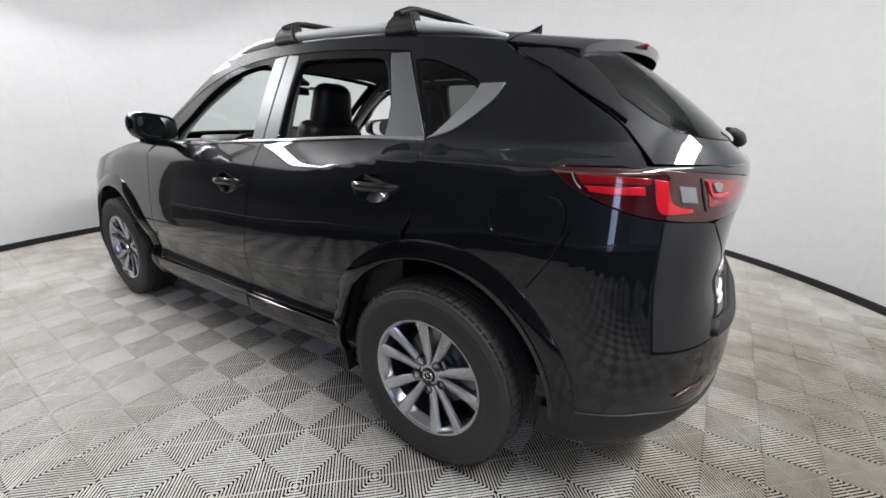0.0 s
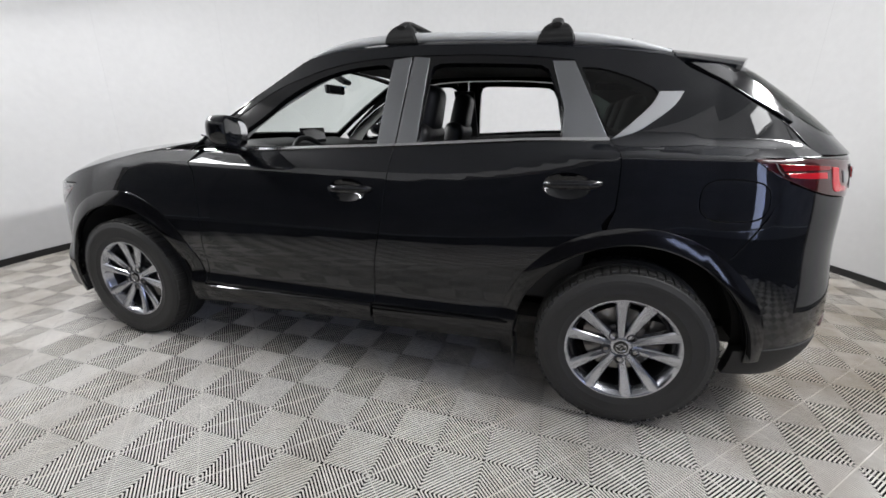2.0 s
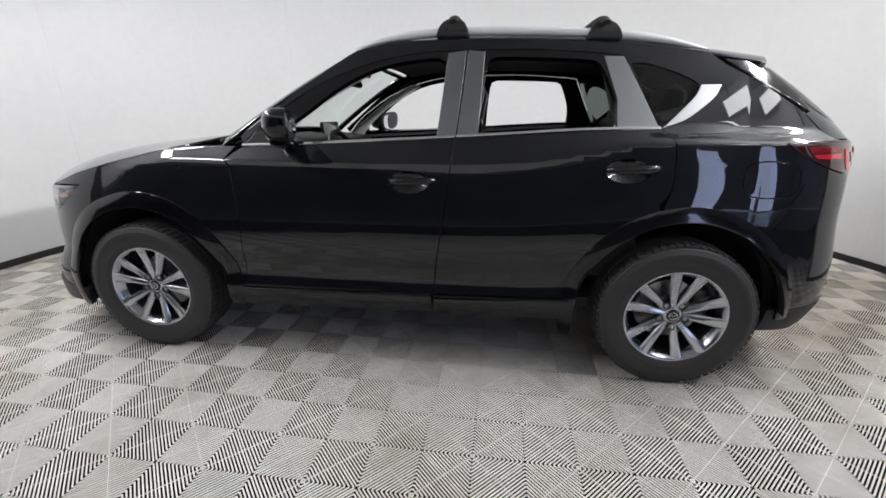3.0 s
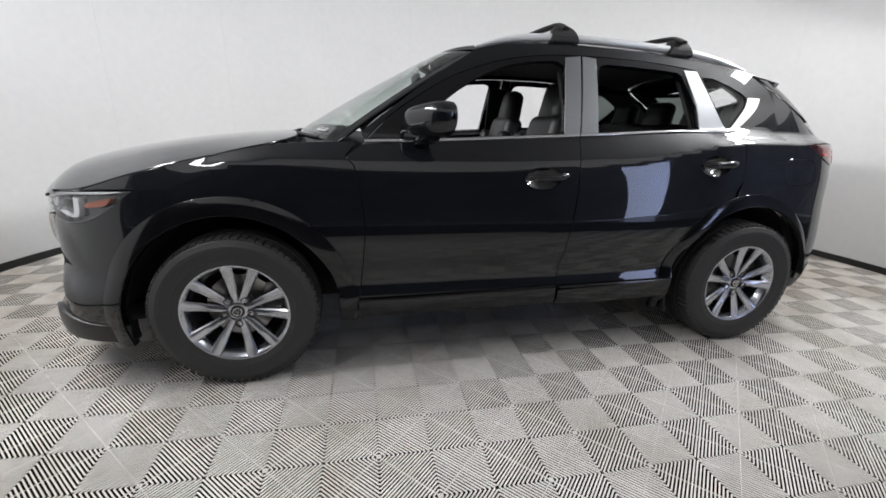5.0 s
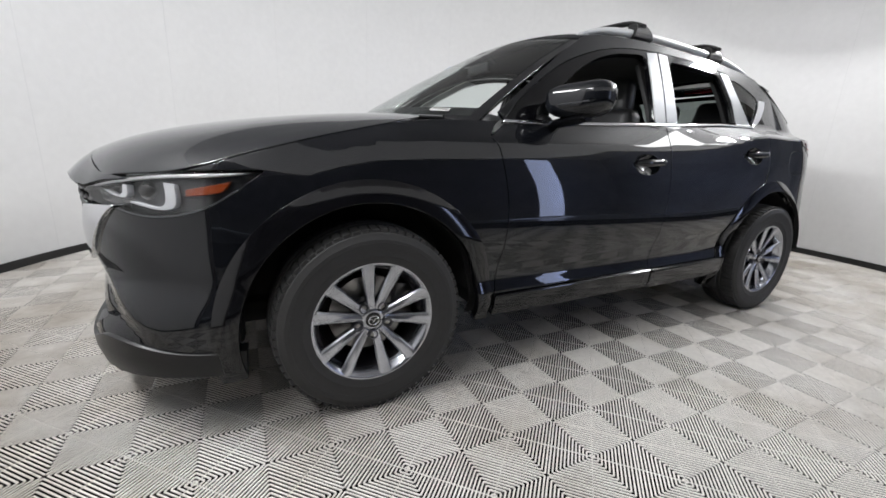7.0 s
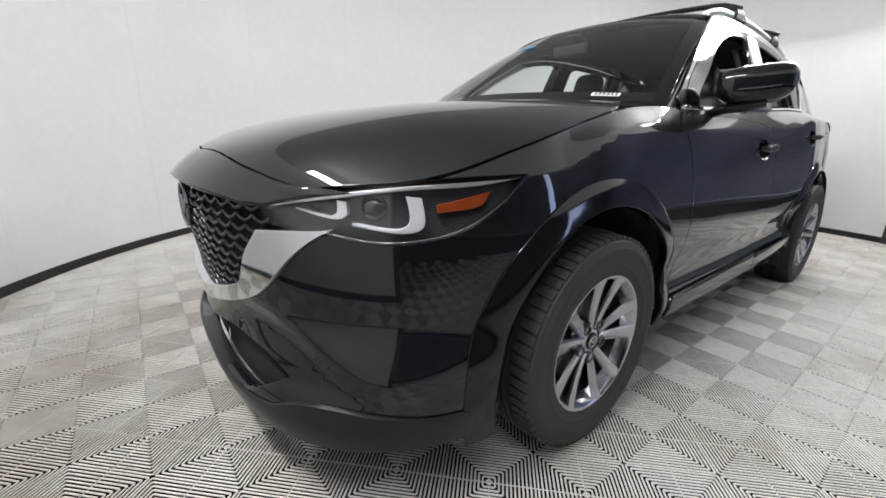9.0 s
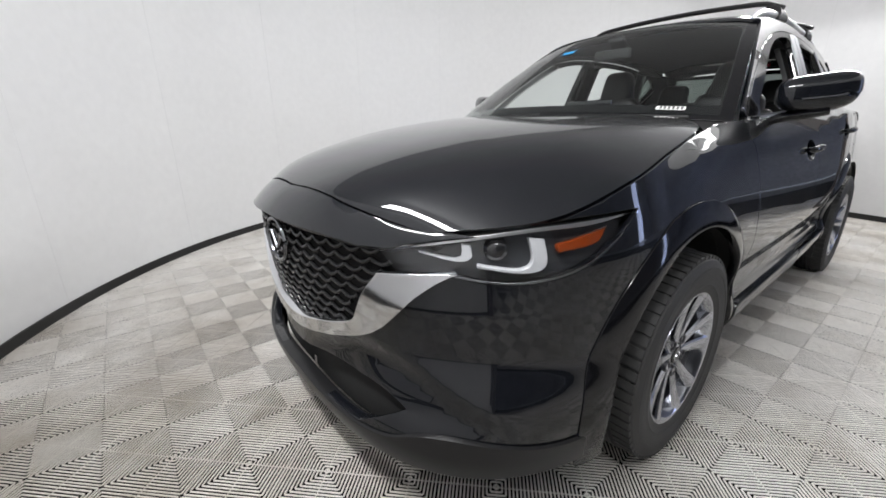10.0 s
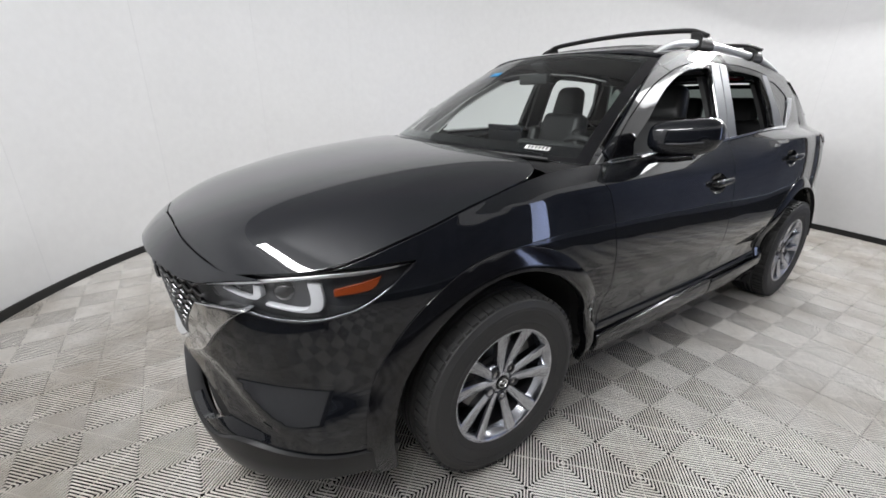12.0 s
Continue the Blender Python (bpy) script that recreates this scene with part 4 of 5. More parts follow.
part("high_brake_lamp", stop, M_RED, car, "red brake lamp in the roof spoiler")
gate_half = [(0.004, 0.661), (0.305, 0.662), (0.446, 0.679, 1), (0.374, 0.807), (0.547, 1.0, 1), (0.497, 1.013), (0.3, 1.035, 1), (0.292, 1.099), (0.441, 1.126), (0.625, 1.139), (0.947, 1.157, 1), (0.53, 1.159), (0.0, 1.155)]
patch("tailgate", both(gate_half), tub_all(1), M_PAINT, car)
rear_half = [(0, .33), (.4, .33), (.8, .35), (1.0, .33), (1.08, .31, 1)] + [(2.9 - turned(x, z), z) for x, z in arch(1.35, .50, -4, 52, 8)] + [
    (2.9 - turned(1.69, .79), .79, 1), (2.9 - turned(1.74, .87), .87), (2.9 - turned(1.79, .97), .97), (1.039, 1.078, 1), (0.951, 1.057), (0.851, 1.03), (0.747, 1.016), (0.61, 1.007), (0.552, 1.0, 1), (0.38, 0.807), (0.451, 0.676, 1), (0.305, 0.657), (0.004, 0.656)]
patch("rear_bumper", both(rear_half), tub_all(1), M_PAINT, car, depth=.02)
skirt = [(0, .26), (.4, .262), (.8, .28), (1.09, .285, 1), (1.09, .40, 1), (.8, .42), (.72, .425), (.5, .40), (0, .40)]
patch("rear_skirt", both(skirt), tub_all(1), M_MATTE, car, "black lower rear skirt", lift=.006, depth=.04)
step = [(0, .615), (.3, .615), (.48, .63, 1), (.44, .672, 1), (.3, .655), (0, .655)]
patch("bumper_step", both(step), tub_all(1), M_MATTE, car, "ribbed black bumper step pad", lift=.012, depth=.02)

# roof rails and rack
rails = []
for s in (-1, 1):
    rb = bmesh.new()
    pts = []
    for k in range(33):
        x = -.215 + 1.64 * k / 32
        e = min(k / 8, (32 - k) / 8, 1)
        q = .93
        p = Vector(roof(x, q))
        pts.append((p.x, s * p.y, p.z + .026 * (1 - (1 - e) ** 2) - .002))
    tube(rb, pts, [.007 + .010 * min(k / 5, (32 - k) / 6, 1) for k in range(33)], 14, 1.2)
    part("roof_rail", rb, M_RAIL, car, "bright silver roof rail")
for x in (.26, .965):
    rack = empty("roof_crossbar", (x, 0, roof_mid(x)))
    tagged(rack, "black roof rack crossbar clamped to the rails", "roof rack", group="roof rack crossbars")
    bar = bmesh.new()
    zt = roof_edge_z(x) + .107 - roof_mid(x)
    tube(bar, [(0, y, zt + .026 * (1 - (y / .55) ** 2) - max(0, abs(y) - .47) * .28) for y in [-.56 + .04 * k for k in range(29)]], [.020] + [.026] * 27 + [.020], 12, .5)
    part("bar", bar, M_MATTE, rack)
    for s in (-1, 1):
        foot = bmesh.new()
        ye = s * .93 * cabin_y(x, roof_edge_z(x))
        z0 = roof_edge_z(x) + .022 - roof_mid(x)
        made = []
        for k, (w, d, z, y) in enumerate(((.080, .024, z0 - .012, ye), (.078, .030, z0 + .012, ye), (.060, .030, z0 + .050, ye - s * .012), (.045, .026, z0 + .070, ye - s * .03), (.03, .02, z0 + .080, ye - s * .045))):
            made.append([foot.verts.new((sx * w, y + sy * d, z)) for sx, sy in ((-1, -1), (1, -1), (1, 1), (-1, 1))])
        for a, b in zip(made, made[1:]):
            for k in range(4):
                foot.faces.new((a[k], a[(k + 1) % 4], b[(k + 1) % 4], b[k]))
        foot.faces.new(made[0][::-1])
        foot.faces.new(made[-1])
        bmesh.ops.bevel(foot, geom=foot.edges[:], offset=.007, segments=3, affect="EDGES")
        part("foot", foot, M_MATTE, rack)


# wheels
def tyre_mesh():
    bm = bmesh.new()
    prof = [(.224, -.095), (.25, -.105), (.30, -.112), (.335, -.109), (.343, -.100), (.349, -.088), (.349, .088), (.343, .100), (.3400, .1040), (.3390, .1055), (.335, .1075), (.32, .112), (.318, .1135), (.304, .1145), (.302, .113), (.285, .113), (.262, .1085), (.2585, .1095), (.2555, .1075), (.244, .105), (.228, .101), (.224, .095)]
    lathe(bm, prof, 96)
    for y, w in ((-.026, .016), (.026, .016), (0, .012)):
        lathe(bm, [(.348, y - w / 2), (.3615, y - w / 2 + .001), (.3615, y + w / 2 - .001), (.348, y + w / 2)], 96)
    n = 66
    for row, (y0, y1, off) in enumerate(((.044, .101, 0), (-.101, -.044, .5))):
        for k in range(n):
            a0 = 2 * math.pi * (k + off) / n
            a1 = a0 + 2 * math.pi / n * .74
            vs = []
            for r, pad in ((.352, 0), (.3618, .0025)):
                for a, y in ((a0, y0), (a1, y0), (a1, y1), (a0, y1)):
                    rr = r - (.0078 if abs(y) > .08 and r > .36 else .010 if abs(y) > .08 else .004)
                    sk = .018 * (y / .1)
                    vs.append(bm.verts.new((rr * math.cos(a + sk), y, rr * math.sin(a + sk))))
            for q in ((4, 5, 6, 7), (0, 1, 5, 4), (1, 2, 6, 5), (2, 3, 7, 6), (3, 0, 4, 7)):
                bm.faces.new([vs[i] for i in q])
    # raised sidewall marks
    for a0, span, r0, r1 in ((60, 46, .292, .308), (240, 46, .292, .308), (150, 26, .294, .304), (330, 26, .294, .304)):
        lathe(bm, [(r0, .1130), (r0, .1143), (r1, .1150), (r1, .1136)], 16, radians(a0), radians(span))
    return bm


def rim_mesh():
    bm = bmesh.new()
    lathe(bm, [(.224, .085), (.230, .094), (.2315, .099), (.230, .1025), (.225, .1025), (.219, .098), (.211, .088), (.203, .070), (.198, .060)], 96)
    # hub
    lathe(bm, [(.0, .0735), (.034, .0735), (.042, .071), (.056, .063), (.070, .052), (.076, .036), (.076, .005)], 48)
    return bm


def spoke_mesh(a):
    bm = bmesh.new()
    rings = []
    for r, half, y, thick in ((.045, .0145, .073, .022), (.075, .0150, .074, .032), (.12, .0172, .079, .034), (.165, .0200, .086, .032), (.198, .0225, .0925, .030), (.214, .0245, .097, .024), (.224, .0255, .0992, .014)):
        ring = []
        for w, dy in ((-1, -thick), (-1.12, -.006), (-.82, 0), (0, .0035), (.82, 0), (1.12, -.006), (1, -thick)):
            ring.append(bm.verts.new((r * math.cos(a) - half * w * math.sin(a), y + dy, r * math.sin(a) + half * w * math.cos(a))))
        rings.append(ring)
    for p, q in zip(rings, rings[1:]):
        for k in range(6):
            bm.faces.new((p[k], p[k + 1], q[k + 1], q[k]))
    bm.faces.new(rings[0])
    bm.faces.new(rings[-1][::-1])
    return bm


def add_wheel(cx, s):
    wheel = part("wheel", tyre_mesh(), M_RUBBER, car, "black tyre on a silver ten-spoke alloy wheel", sharp=28)
    rim = part("rim", rim_mesh(), M_ALLOY, wheel, sharp=40)
    barrel = bmesh.new()
    lathe(barrel, [(.1985, .061), (.196, .05), (.195, .012), (.192, .006), (.19, -.09)], 64)
    part("rim_barrel", barrel, M_BARREL, wheel, "dark inner rim")
    for k in range(10):
        part("spoke", spoke_mesh(radians(27 + 36 * k + (3 if k % 2 else -3))), M_ALLOY, wheel, sharp=24)
    for k in range(5):
        a = radians(54 + 72 * k)
        for name, prof, mat in (("lug_recess", [(0, .056), (.0125, .056), (.0145, .0785), (.0185, .079), (.0215, .060)], M_BARREL), ("lug_nut", [(0, .0740), (.0075, .0740), (.0108, .071), (.0112, .054)], M_STEEL)):
            lug = bmesh.new()
            lathe(lug, prof, 12)
            bmesh.ops.translate(lug, vec=(.060 * math.cos(a), 0, .060 * math.sin(a)), verts=lug.verts[:])
            part(name, lug, mat, wheel)
    cap = bmesh.new()
    lathe(cap, [(0, .0795), (.022, .0795), (.0285, .078), (.030, .073)], 32)
    part("centre_cap", cap, M_GLOSS, wheel, "black centre cap with a chrome emblem")
    mark = bmesh.new()
    tube(mark, [(.020 * math.cos(t), .080, .017 * math.sin(t)) for t in [2 * math.pi * k / 24 for k in range(25)]], .0018, 6, up=Vector((0, 1, 0)))
    for sx in (-1, 1):
        tube(mark, [(sx * .017, .080, .006), (sx * .007, .080, .006), (0, .080, -.006)], .0016, 6, up=Vector((0, 1, 0)))
    part("cap_emblem", mark, M_CHROME, wheel)
    disc = bmesh.new()
    lathe(disc, [(.07, -.005), (.15, -.005), (.15, -.03), (.07, -.03)], 48)
    part("brake_disc", disc, M_STEEL, wheel)
    cal = bmesh.new()
    box(cal, (.09, .06, .14), (.145 if cx > 0 else .145, -.012, .04), Matrix.Rotation(radians(12), 3, "Y"), .015)
    part("brake_caliper", cal, M_STEEL, wheel)
    back = bmesh.new()
    lathe(back, [(0, -.06), (.2, -.06), (.2, -.09)], 32)
    part("wheel_back", back, M_VOID, wheel)
    wheel.matrix_basis = Matrix.Translation((cx, s * .7975, HUB_Z + .008)) @ Matrix.Diagonal((1, s, 1, 1))
    return wheel


for cx, ro, ri in WHEELS:
    for s in (-1, 1):
        add_wheel(cx, s)
        liner = bmesh.new()
        rings = lathe(liner, [(ri + .005, s * .885), (ri + .01, s * .60), (ri + .005, s * .52), (.1, s * .50)], 40, radians(5), radians(170))
        bmesh.ops.translate(liner, vec=(cx, 0, HUB_Z), verts=liner.verts[:])
        part("arch_liner", liner, M_VOID, car)

# underbody and cabin floor
ub = bmesh.new()
box(ub, (3.9, 1.0, .10), (-.02, 0, .30), None, .04)
box(ub, (1.75, 1.56, .10), (.02, 0, .345), None, .03)
box(ub, (.2, 1.4, .10), (-1.88, 0, .31), None, .03)
box(ub, (.2, 1.3, .10), (1.95, 0, .37), None, .03)
part("underbody", ub, M_VOID, car)
for s in (-1, 1):
    mud = bmesh.new()
    box(mud, (.010, .13, .09), (.90, s * .80, .245), Matrix.Rotation(radians(-8), 3, "Y"), .003)
    part("mud_flap", mud, M_MATTE, car)

# mirrors
def mirror(s):
    bm = bmesh.new()
    bmesh.ops.create_uvsphere(bm, u_segments=40, v_segments=24, radius=1)
    for v in bm.verts:
        x, y, z = v.co
        f = lambda k, p: math.copysign(abs(k) ** p, k)
        x, y, z = f(x, .72), f(y, .50), f(z, .62)
        if x > .35:
            x = .35 + (x - .35) * .12
        tip = (y + 1) / 2
        z = z * (.088 - .026 * (1 - tip)) + .012 * (1 - tip) * 1.0
        z += (.004 + .010 * tip) * tip if z > 0 else .052 * tip ** 2.2
        v.co = (x * .105 * (1 - .30 * tip) + .035 * tip, y * .130, z)
    shell = part("mirror", bm, M_PAINT, car, "black door mirror with a flat glass", sharp=60)
    shell.matrix_basis = Matrix.Translation((-.49, s * .915, 1.195)) @ Matrix.Diagonal((1, s, 1, 1)) @ Matrix.Rotation(radians(-15), 4, "Z")
    g = bmesh.new()
    bmesh.ops.create_circle(g, cap_ends=True, segments=40, radius=1)
    for v in g.verts:
        x, y, z = v.co
        f = lambda k, p: math.copysign(abs(k) ** p, k)
        v.co = (.052, f(x, .6) * .108, f(y, .7) * .058 + .006)
    part("mirror_glass", g, M_CHROME, shell, "mirror glass", smooth=False)
    st = bmesh.new()
    tube(st, [(.02, -.20, -.115), (.015, -.15, -.10), (.005, -.09, -.075), (0, -.02, -.064), (-.005, .05, -.054)], [.030, .034, .040, .045, .03], 14, .5)
    part("mirror_stalk", st, M_GLOSS, shell)
    band = bmesh.new()
    tube(band, [(-.075, -.09, -.012), (-.082, -.03, -.008), (-.080, .03, -.003), (-.066, .08, .004)], .003, 6)
    part("repeater", band, M_LAMP, shell)


for s in (-1, 1):
    mirror(s)

# roof lining, pillar trims, cabin
patch("headlining", roof_outline(-.18, 1.40, .08, 0, .95), roof, M_LINING, car, h=.09, lift=-.045, depth=0)
for s in (-1, 1):
    trim = [(-.80, 1.10, 1), (-.60, 1.235), (-.42, 1.362), (-.26, 1.458), (-.18, 1.50, 1), (-.10, 1.49, 1), (-.2, 1.44), (-.40, 1.32), (-.55, 1.20), (-.64, 1.10, 1)]
    patch("pillar_trim", trim, side_at(s), M_PILLAR, car, "pale grey windscreen pillar trim", lift=-.05, depth=.01)
    patch("door_card", [(-.75, 1.085, 1), (.2, 1.13), (1.2, 1.175, 1), (1.15, .5, 1), (-.75, .5, 1)], side_at(s), M_TRIM, car, lift=-.085, depth=0, h=.1)
    patch("sill_top", [(-.75, 0, 1), (.2, 0), (1.2, 0, 1), (1.2, 1, 1), (.2, 1), (-.75, 1, 1)], (lambda k: lambda x, t: (x, k * (cabin_y(x, belt_z(x)) - .01 - .08 * t), belt_z(x) - .012 - .02 * t * t))(s), M_TRIM, car, depth=0, h=.1)
    for x0, x1 in ((.20, .40), (1.06, 1.22)):
        trim = [(x0 + .05, 1.16, 1), (x1, 1.17, 1), (x1 - .02, 1.50, 1), (x0 + .03, 1.50, 1)]
        if x0 > 1:
            trim = [(1.04, 1.2, 1), (1.22, 1.2, 1), (1.06, 1.50, 1), (.97, 1.50, 1)]
        patch("pillar_trim", trim, side_at(s), M_TRIM, car, lift=-.05, depth=.02)
    patch("rear_side_trim", [(1.25, 1.18, 1), (1.9, 1.16, 1), (1.47, 1.49, 1), (1.10, 1.50, 1)], side_at(s), M_LINING, car, lift=-.06, depth=0, holes=[[(1.15, 1.46), (1.33, 1.41), (1.36, 1.36), (1.26, 1.24)]])


def cushion(bm, size, place, pitch=0.0, bevel=.05, pinch=0.0):
    made = bmesh.ops.create_cube(bm, size=1)["verts"]
    bmesh.ops.scale(bm, vec=size, verts=made)
    for v in made:
        if v.co.z > 0:
            v.co.y *= 1 - pinch
    eds = list({e for v in made for e in v.link_edges})
    vs = list(set(bmesh.ops.bevel(bm, geom=eds, offset=bevel, segments=4, affect="EDGES", profile=.5)["verts"]))
    bmesh.ops.rotate(bm, verts=vs, cent=(0, 0, 0), matrix=Matrix.Rotation(radians(pitch), 3, "Y"))
    bmesh.ops.translate(bm, vec=place, verts=vs)


def seat(x, y):
    bm = bmesh.new()
    cushion(bm, (.52, .50, .16), (x - .05, y, .62), -6, .06)
    ob = part("front_seat", bm, M_LEATHER, car, "black leather front seat with headrest")
    for name, size, place, pitch, bev, pin in (("backrest", (.14, .46, .64), (x + .285, y, .948), 14, .055, .22), ("headrest", (.12, .26, .24), (x + .375, y, 1.325), 10, .055, .24)):
        bm = bmesh.new()
        cushion(bm, size, place, pitch, bev, pin)
        part(name, bm, M_LEATHER, ob)
    for k in (-1, 1):
        bm = bmesh.new()
        cushion(bm, (.10, .09, .50), (x + .21, y + k * .21, .92), 14, .04)
        part("bolster", bm, M_LEATHER, ob)
        bm = bmesh.new()
        tube(bm, [(x + .345, y + k * .06, 1.22), (x + .375, y + k * .06, 1.34)], .007, 8)
        part("headrest_post", bm, M_CHROME, ob)


seat(-.03, -.37)
seat(-.03, .37)
bench = bmesh.new()
cushion(bench, (.5, 1.26, .16), (.93, 0, .66), -6, .06)
bench_ob = part("rear_bench", bench, M_LEATHER, car, "black leather rear bench with three headrests")
bm = bmesh.new()
cushion(bm, (.15, 1.24, .58), (1.24, 0, .96), 18, .06)
part("backrest", bm, M_LEATHER, bench_ob)
for y in (-.38, 0, .38):
    bm = bmesh.new()
    cushion(bm, (.10, .26, .20), (1.33, y, 1.29), 14, .045, .14)
    part("headrest", bm, M_LEATHER, bench_ob)
dash = bmesh.new()
cushion(dash, (.42, 1.42, .26), (-.72, 0, .99), 6, .09)
cushion(dash, (.25, .42, .12), (-.60, -.37, 1.09), 8, .05)
dash_ob = part("dashboard", dash, M_TRIM, car, "black dashboard with a screen")
scr = bmesh.new()
box(scr, (.02, .27, .10), (-.62, 0, 1.165), Matrix.Rotation(radians(-8), 3, "Y"), .006)
part("display", scr, M_SCREEN, dash_ob)
wheel_b = bmesh.new()
tilt = Matrix.Translation((-.37, -.37, 1.0)) @ Matrix.Rotation(radians(-24), 4, "Y")
tube(wheel_b, [tilt @ Vector((0, .18 * math.cos(a), .18 * math.sin(a))) for a in [2 * math.pi * k / 40 for k in range(41)]], .015, 10)
for a in (20, 160, 270):
    tube(wheel_b, [tilt @ Vector((-.03, .04 * math.cos(radians(a)), .04 * math.sin(radians(a)))), tilt @ Vector((0, .175 * math.cos(radians(a)), .175 * math.sin(radians(a))))], .014, 8)
sw = part("steering_wheel", wheel_b, M_TRIM, car, "black three-spoke steering wheel")
hub = bmesh.new()
cushion(hub, (.06, .15, .12), (-.39, -.37, 1.0), -24, .025)
part("horn_pad", hub, M_TRIM, sw)
rm = bmesh.new()
cushion(rm, (.03, .21, .055), (-.43, 0, 1.455), -6, .012)
rmo = part("rear_view_mirror", rm, M_TRIM, car, "interior rear-view mirror")
rg = bmesh.new()
box(rg, (.002, .19, .042), (-.4135, 0, 1.455), Matrix.Rotation(radians(-6), 3, "Y"))
part("mirror_glass", rg, M_CHROME, rmo, smooth=False)
pod = bmesh.new()
cushion(pod, (.10, .09, .03), (-.375, 0, 1.515), 29, .012)
part("sensor_pod", pod, M_TRIM, car)
cargo = bmesh.new()
cushion(cargo, (.6, 1.2, .05), (1.68, 0, .95), 0, .02)
part("parcel_floor", cargo, M_TRIM, car)

# wipers, aerial, labels
def wiper(points, radius):
    bm = bmesh.new()
    tube(bm, points, radius, 8)
    return part("wiper", bm, M_MATTE, car, "black windscreen wiper")


for y0, y1 in ((-.06, -.60), (.42, -.08)):
    pts = [Vector(screen(y0 / .72 + (y1 - y0) / .72 * k / 8, -.005 + .012 * (k / 8))) + Vector((-.012, 0, .002)) for k in range(9)]
    wiper([Vector(screen(y0 / .72, -.02)) + Vector((-.02, 0, -.004))] + pts, .007)
fin = bmesh.new()
rings = []
for k in range(9):
    t = k / 8
    w = .03 * math.sin(math.pi * min(t + .12, 1)) * (1 - .2 * t) + .004
    hgt = .012 + .05 * t ** 1.5
    rings.append([fin.verts.new((-.09 + .18 * t, yy, zz)) for yy, zz in ((-w, -.02), (-w * .45, hgt * .6), (0, hgt), (w * .45, hgt * .6), (w, -.02))])
for p, q in zip(rings, rings[1:]):
    for k in range(4):
        fin.faces.new((p[k], p[k + 1], q[k + 1], q[k]))
fin.faces.new(rings[0])
fin.faces.new(rings[-1][::-1])
fo = part("aerial_fin", fin, M_PAINT, car, "black shark-fin aerial")
fo.location = (1.25, 0, roof_mid(1.25))
rw = bmesh.new()
g = lambda q, z, o: tuple(Vector(gate(q, z)) + Vector((o, 0, o * .8)))
tube(rw, [g(.04, 1.20, .012), g(-.06, 1.215, .020), g(-.2, 1.232, .018), g(-.42, 1.245, .012)], [.022, .018, .013, .007], 10)
part("rear_wiper", rw, M_MATTE, car, "black rear window wiper")


def flat_label(name, f, a0, a1, b0, b1, mat, label, lift=.003):
    return patch(name, [(a0, b0, 1), (a1, b0, 1), (a1, b1, 1), (a0, b1, 1)], f, mat, car, label, h=.03, lift=lift, depth=0)


tag = flat_label("stock_label", screen, -.805, -.685, .054, .080, M_PAPER, "small white printed label inside the windscreen", .004)
for k in range(6):
    a = -.796 + k * .0175
    bar = patch("print_bar", [(a, .058, 1), (a + .010, .058, 1), (a + .010, .076, 1), (a, .076, 1)], screen, M_INK, tag, h=.02, lift=.0055, depth=0)
flat_label("toll_sticker", screen, .28, .42, .735, .78, M_BLUE, "blue sticker at the top of the windscreen", .004)
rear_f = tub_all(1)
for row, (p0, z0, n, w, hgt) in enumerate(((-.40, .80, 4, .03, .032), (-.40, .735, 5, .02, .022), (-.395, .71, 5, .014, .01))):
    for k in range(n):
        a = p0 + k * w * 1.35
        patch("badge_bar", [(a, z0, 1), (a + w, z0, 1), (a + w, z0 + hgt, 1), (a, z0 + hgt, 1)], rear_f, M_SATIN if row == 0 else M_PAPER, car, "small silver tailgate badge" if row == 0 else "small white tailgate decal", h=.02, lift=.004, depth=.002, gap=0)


# ---- the ribbed floor tiles ----
TILE_O, TILE_TURN = Vector((-.1515, -1.2534)), radians(-.83)
# sheet below the ribs, coloured nearly black to stand for shade in the gaps
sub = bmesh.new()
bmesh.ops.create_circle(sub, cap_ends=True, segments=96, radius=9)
floor_ob = part("floor", sub, M_GAP_SHADE, smooth=False)
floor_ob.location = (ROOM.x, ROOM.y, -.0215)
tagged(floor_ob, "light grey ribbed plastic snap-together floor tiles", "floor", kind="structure")


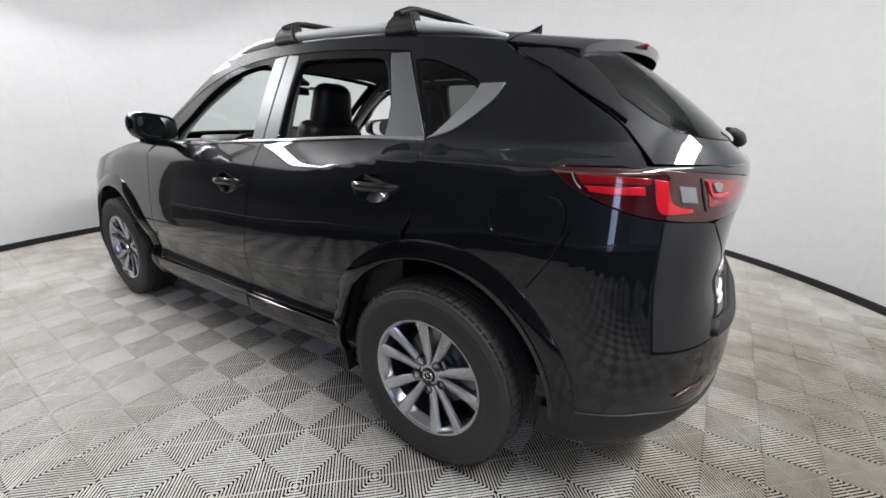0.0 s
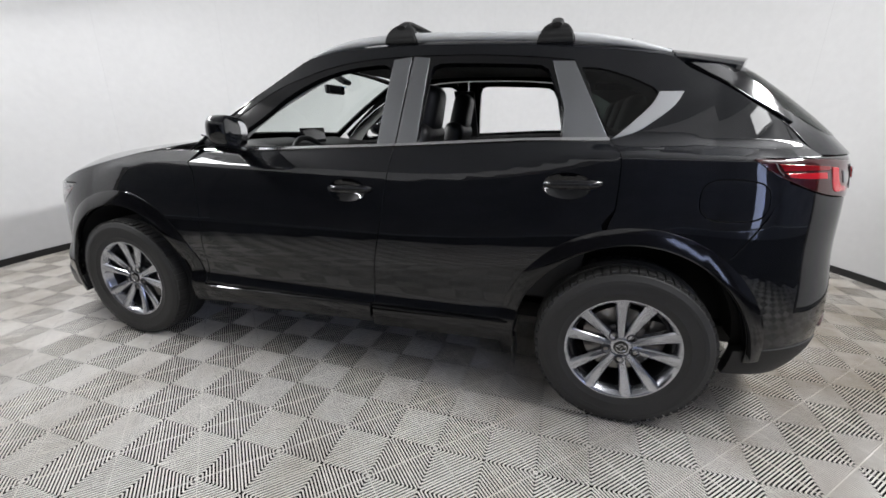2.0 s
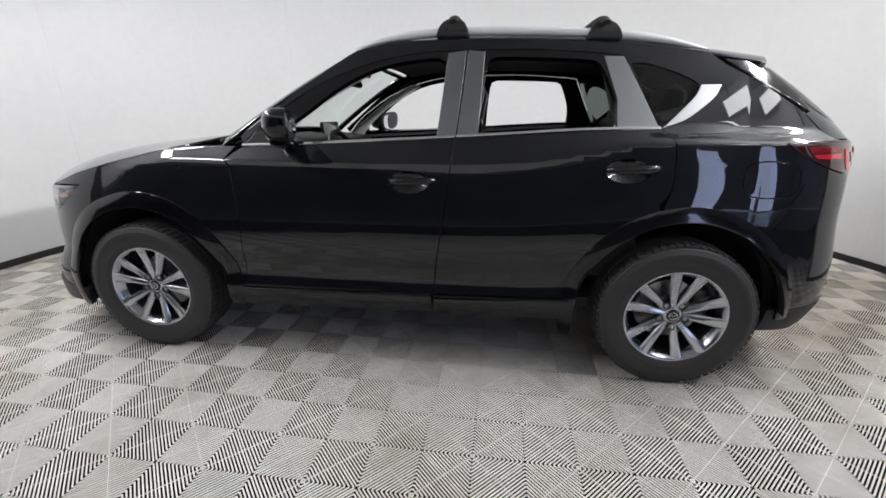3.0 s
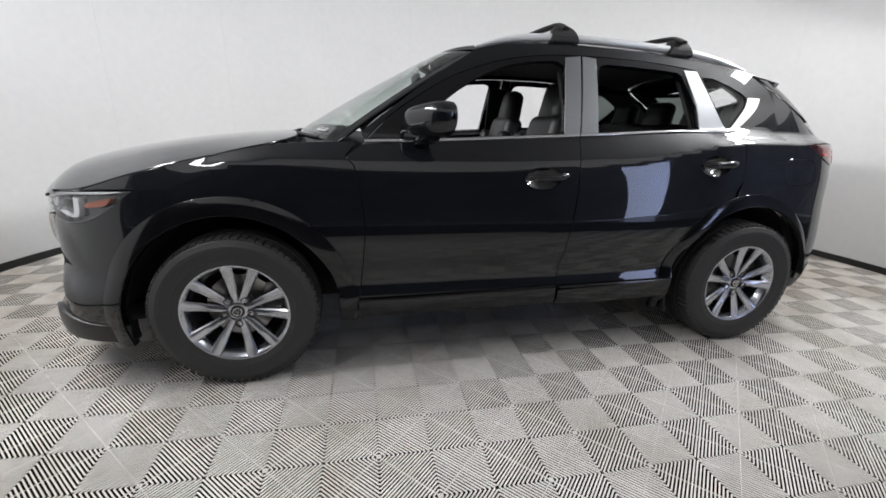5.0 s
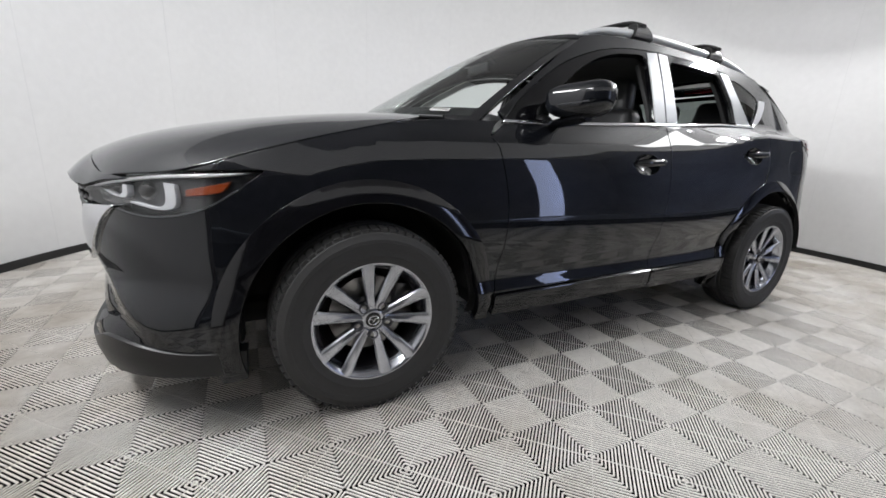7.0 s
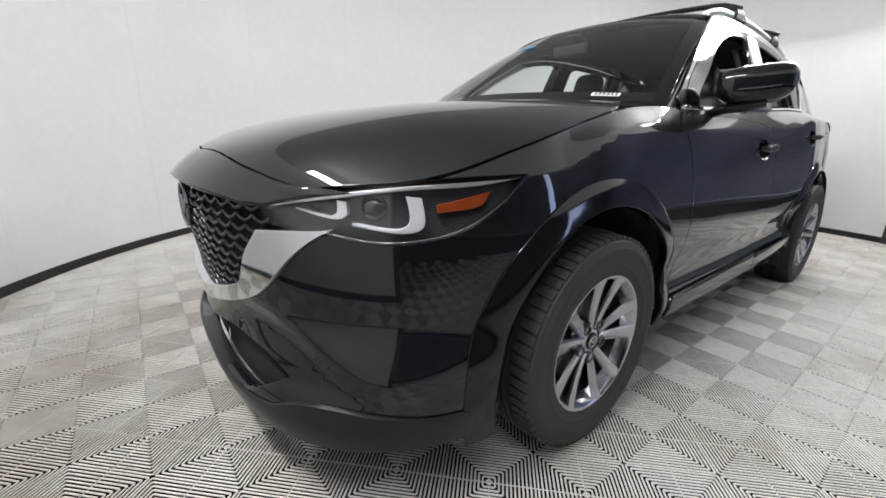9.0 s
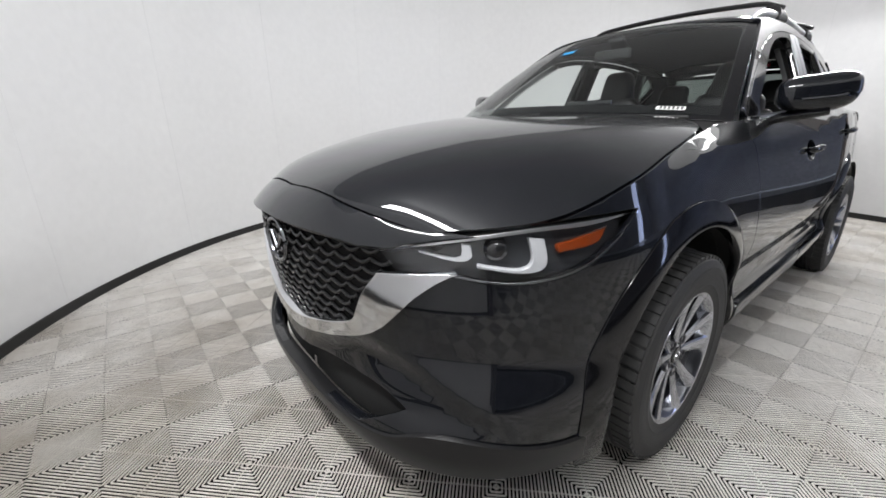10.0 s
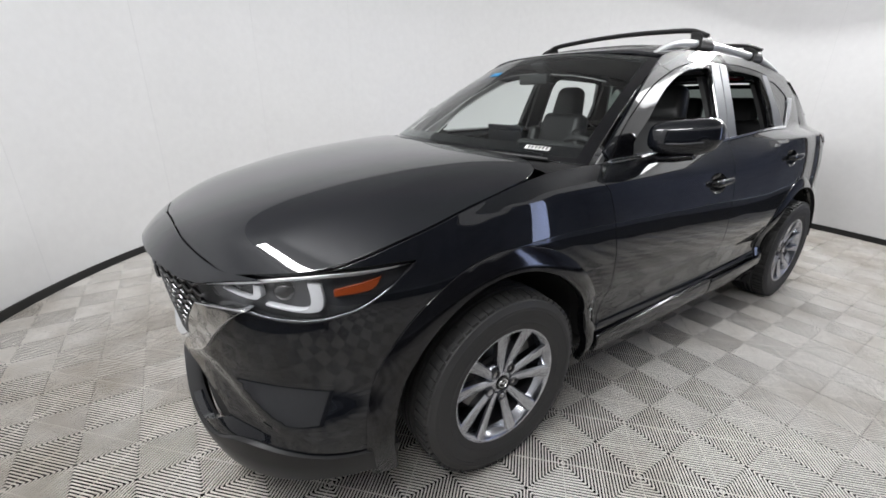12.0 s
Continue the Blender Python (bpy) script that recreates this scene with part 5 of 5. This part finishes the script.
def tile_mesh():
    """One tile, 0.4 m wide: four quarters whose rounded ribs ring its centre and corners, parted along the diagonals."""
    verts, faces = [], []
    pitch = .2 * math.sqrt(2) / 24
    round_top = ((-.0024, -.0040), (-.0029, -.0024), (-.0025, -.0007), (-.0015, 0), (.0015, 0), (.0025, -.0007), (.0029, -.0024), (.0024, -.0040))
    flat_bar = ((-.0012, -.0060), (-.0013, -.0034), (.0013, -.0034), (.0012, -.0060))

    def rib(p, q, section):
        d = (q - p).normalized()
        side = Vector((-d.y, d.x))
        i, n = len(verts), len(section)
        for c in (p, q):
            for w, z in section:
                verts.append((c.x + side.x * w, c.y + side.y * w, z))
        for k in range(n):
            j = (k + 1) % n
            faces.append((i + k, i + n + k, i + n + j, i + j))
        faces.append(tuple(range(i, i + n)))
        faces.append(tuple(range(i + 2 * n - 1, i + n - 1, -1)))

    for sx, sy in ((1, 1), (1, -1), (-1, -1), (-1, 1)):
        for k in range(24):
            t = (k + .5) * pitch * math.sqrt(2)
            a, b = (Vector((min(t, .199), max(.001, t - .2))), Vector((max(.001, t - .2), min(t, .199))))
            a, b = Vector((a.x * sx, a.y * sy)), Vector((b.x * sx, b.y * sy))
            mid, d = (a + b) / 2, (b - a).normalized() * .0016
            if (b - a).length > .02:
                rib(a, mid - d, round_top)
                rib(mid + d, b, round_top)
            else:
                rib(a, b, round_top)
        rib(Vector((0, 0)), Vector((.2 * sx, .2 * sy)), flat_bar)
    me = bpy.data.meshes.new("tile")
    me.from_pydata(verts, [], faces)
    me.materials.append(M_TILE)
    me.update()
    me.shade_smooth()
    me.set_sharp_from_angle(angle=radians(70))
    return me


TILE = tile_mesh()
spots = []
turn = Matrix.Rotation(TILE_TURN, 2)
for i in range(-14, 15):
    for j in range(-10, 19):
        c = TILE_O + turn @ Vector(((2 * i + 1) * .2, (2 * j + 1) * .2))
        r = (c - ROOM.xy).length
        if r < RADIUS + .2 or (r < RADIUS + 1.6 and c.y < -.9):
            spots.append((r, c))
spots.sort(key=lambda s: s[0])
for r, c in spots[:298]:
    t = new("tile", TILE)
    t.parent = floor_ob
    t.matrix_basis = Matrix.Translation((c.x - ROOM.x, c.y - ROOM.y, .0215)) @ Matrix.Rotation(TILE_TURN + random.choice((0, 1, 2, 3)) * math.pi / 2, 4, "Z")
rest_v, rest_f = [], []
for r, c in spots[298:]:
    i = len(rest_v)
    rest_v += [(c.x + turn[0][0] * v.co.x + turn[0][1] * v.co.y, c.y + turn[1][0] * v.co.x + turn[1][1] * v.co.y, v.co.z) for v in TILE.vertices]
    rest_f += [tuple(i + k for k in p.vertices) for p in TILE.polygons]
if rest_v:
    edge = link_mesh("edge_tiles", rest_v, rest_f, M_TILE)
    edge.data.set_sharp_from_angle(angle=radians(70))
    tagged(edge, "light grey ribbed floor tiles along the wall", "floor tiles", kind="stuff")
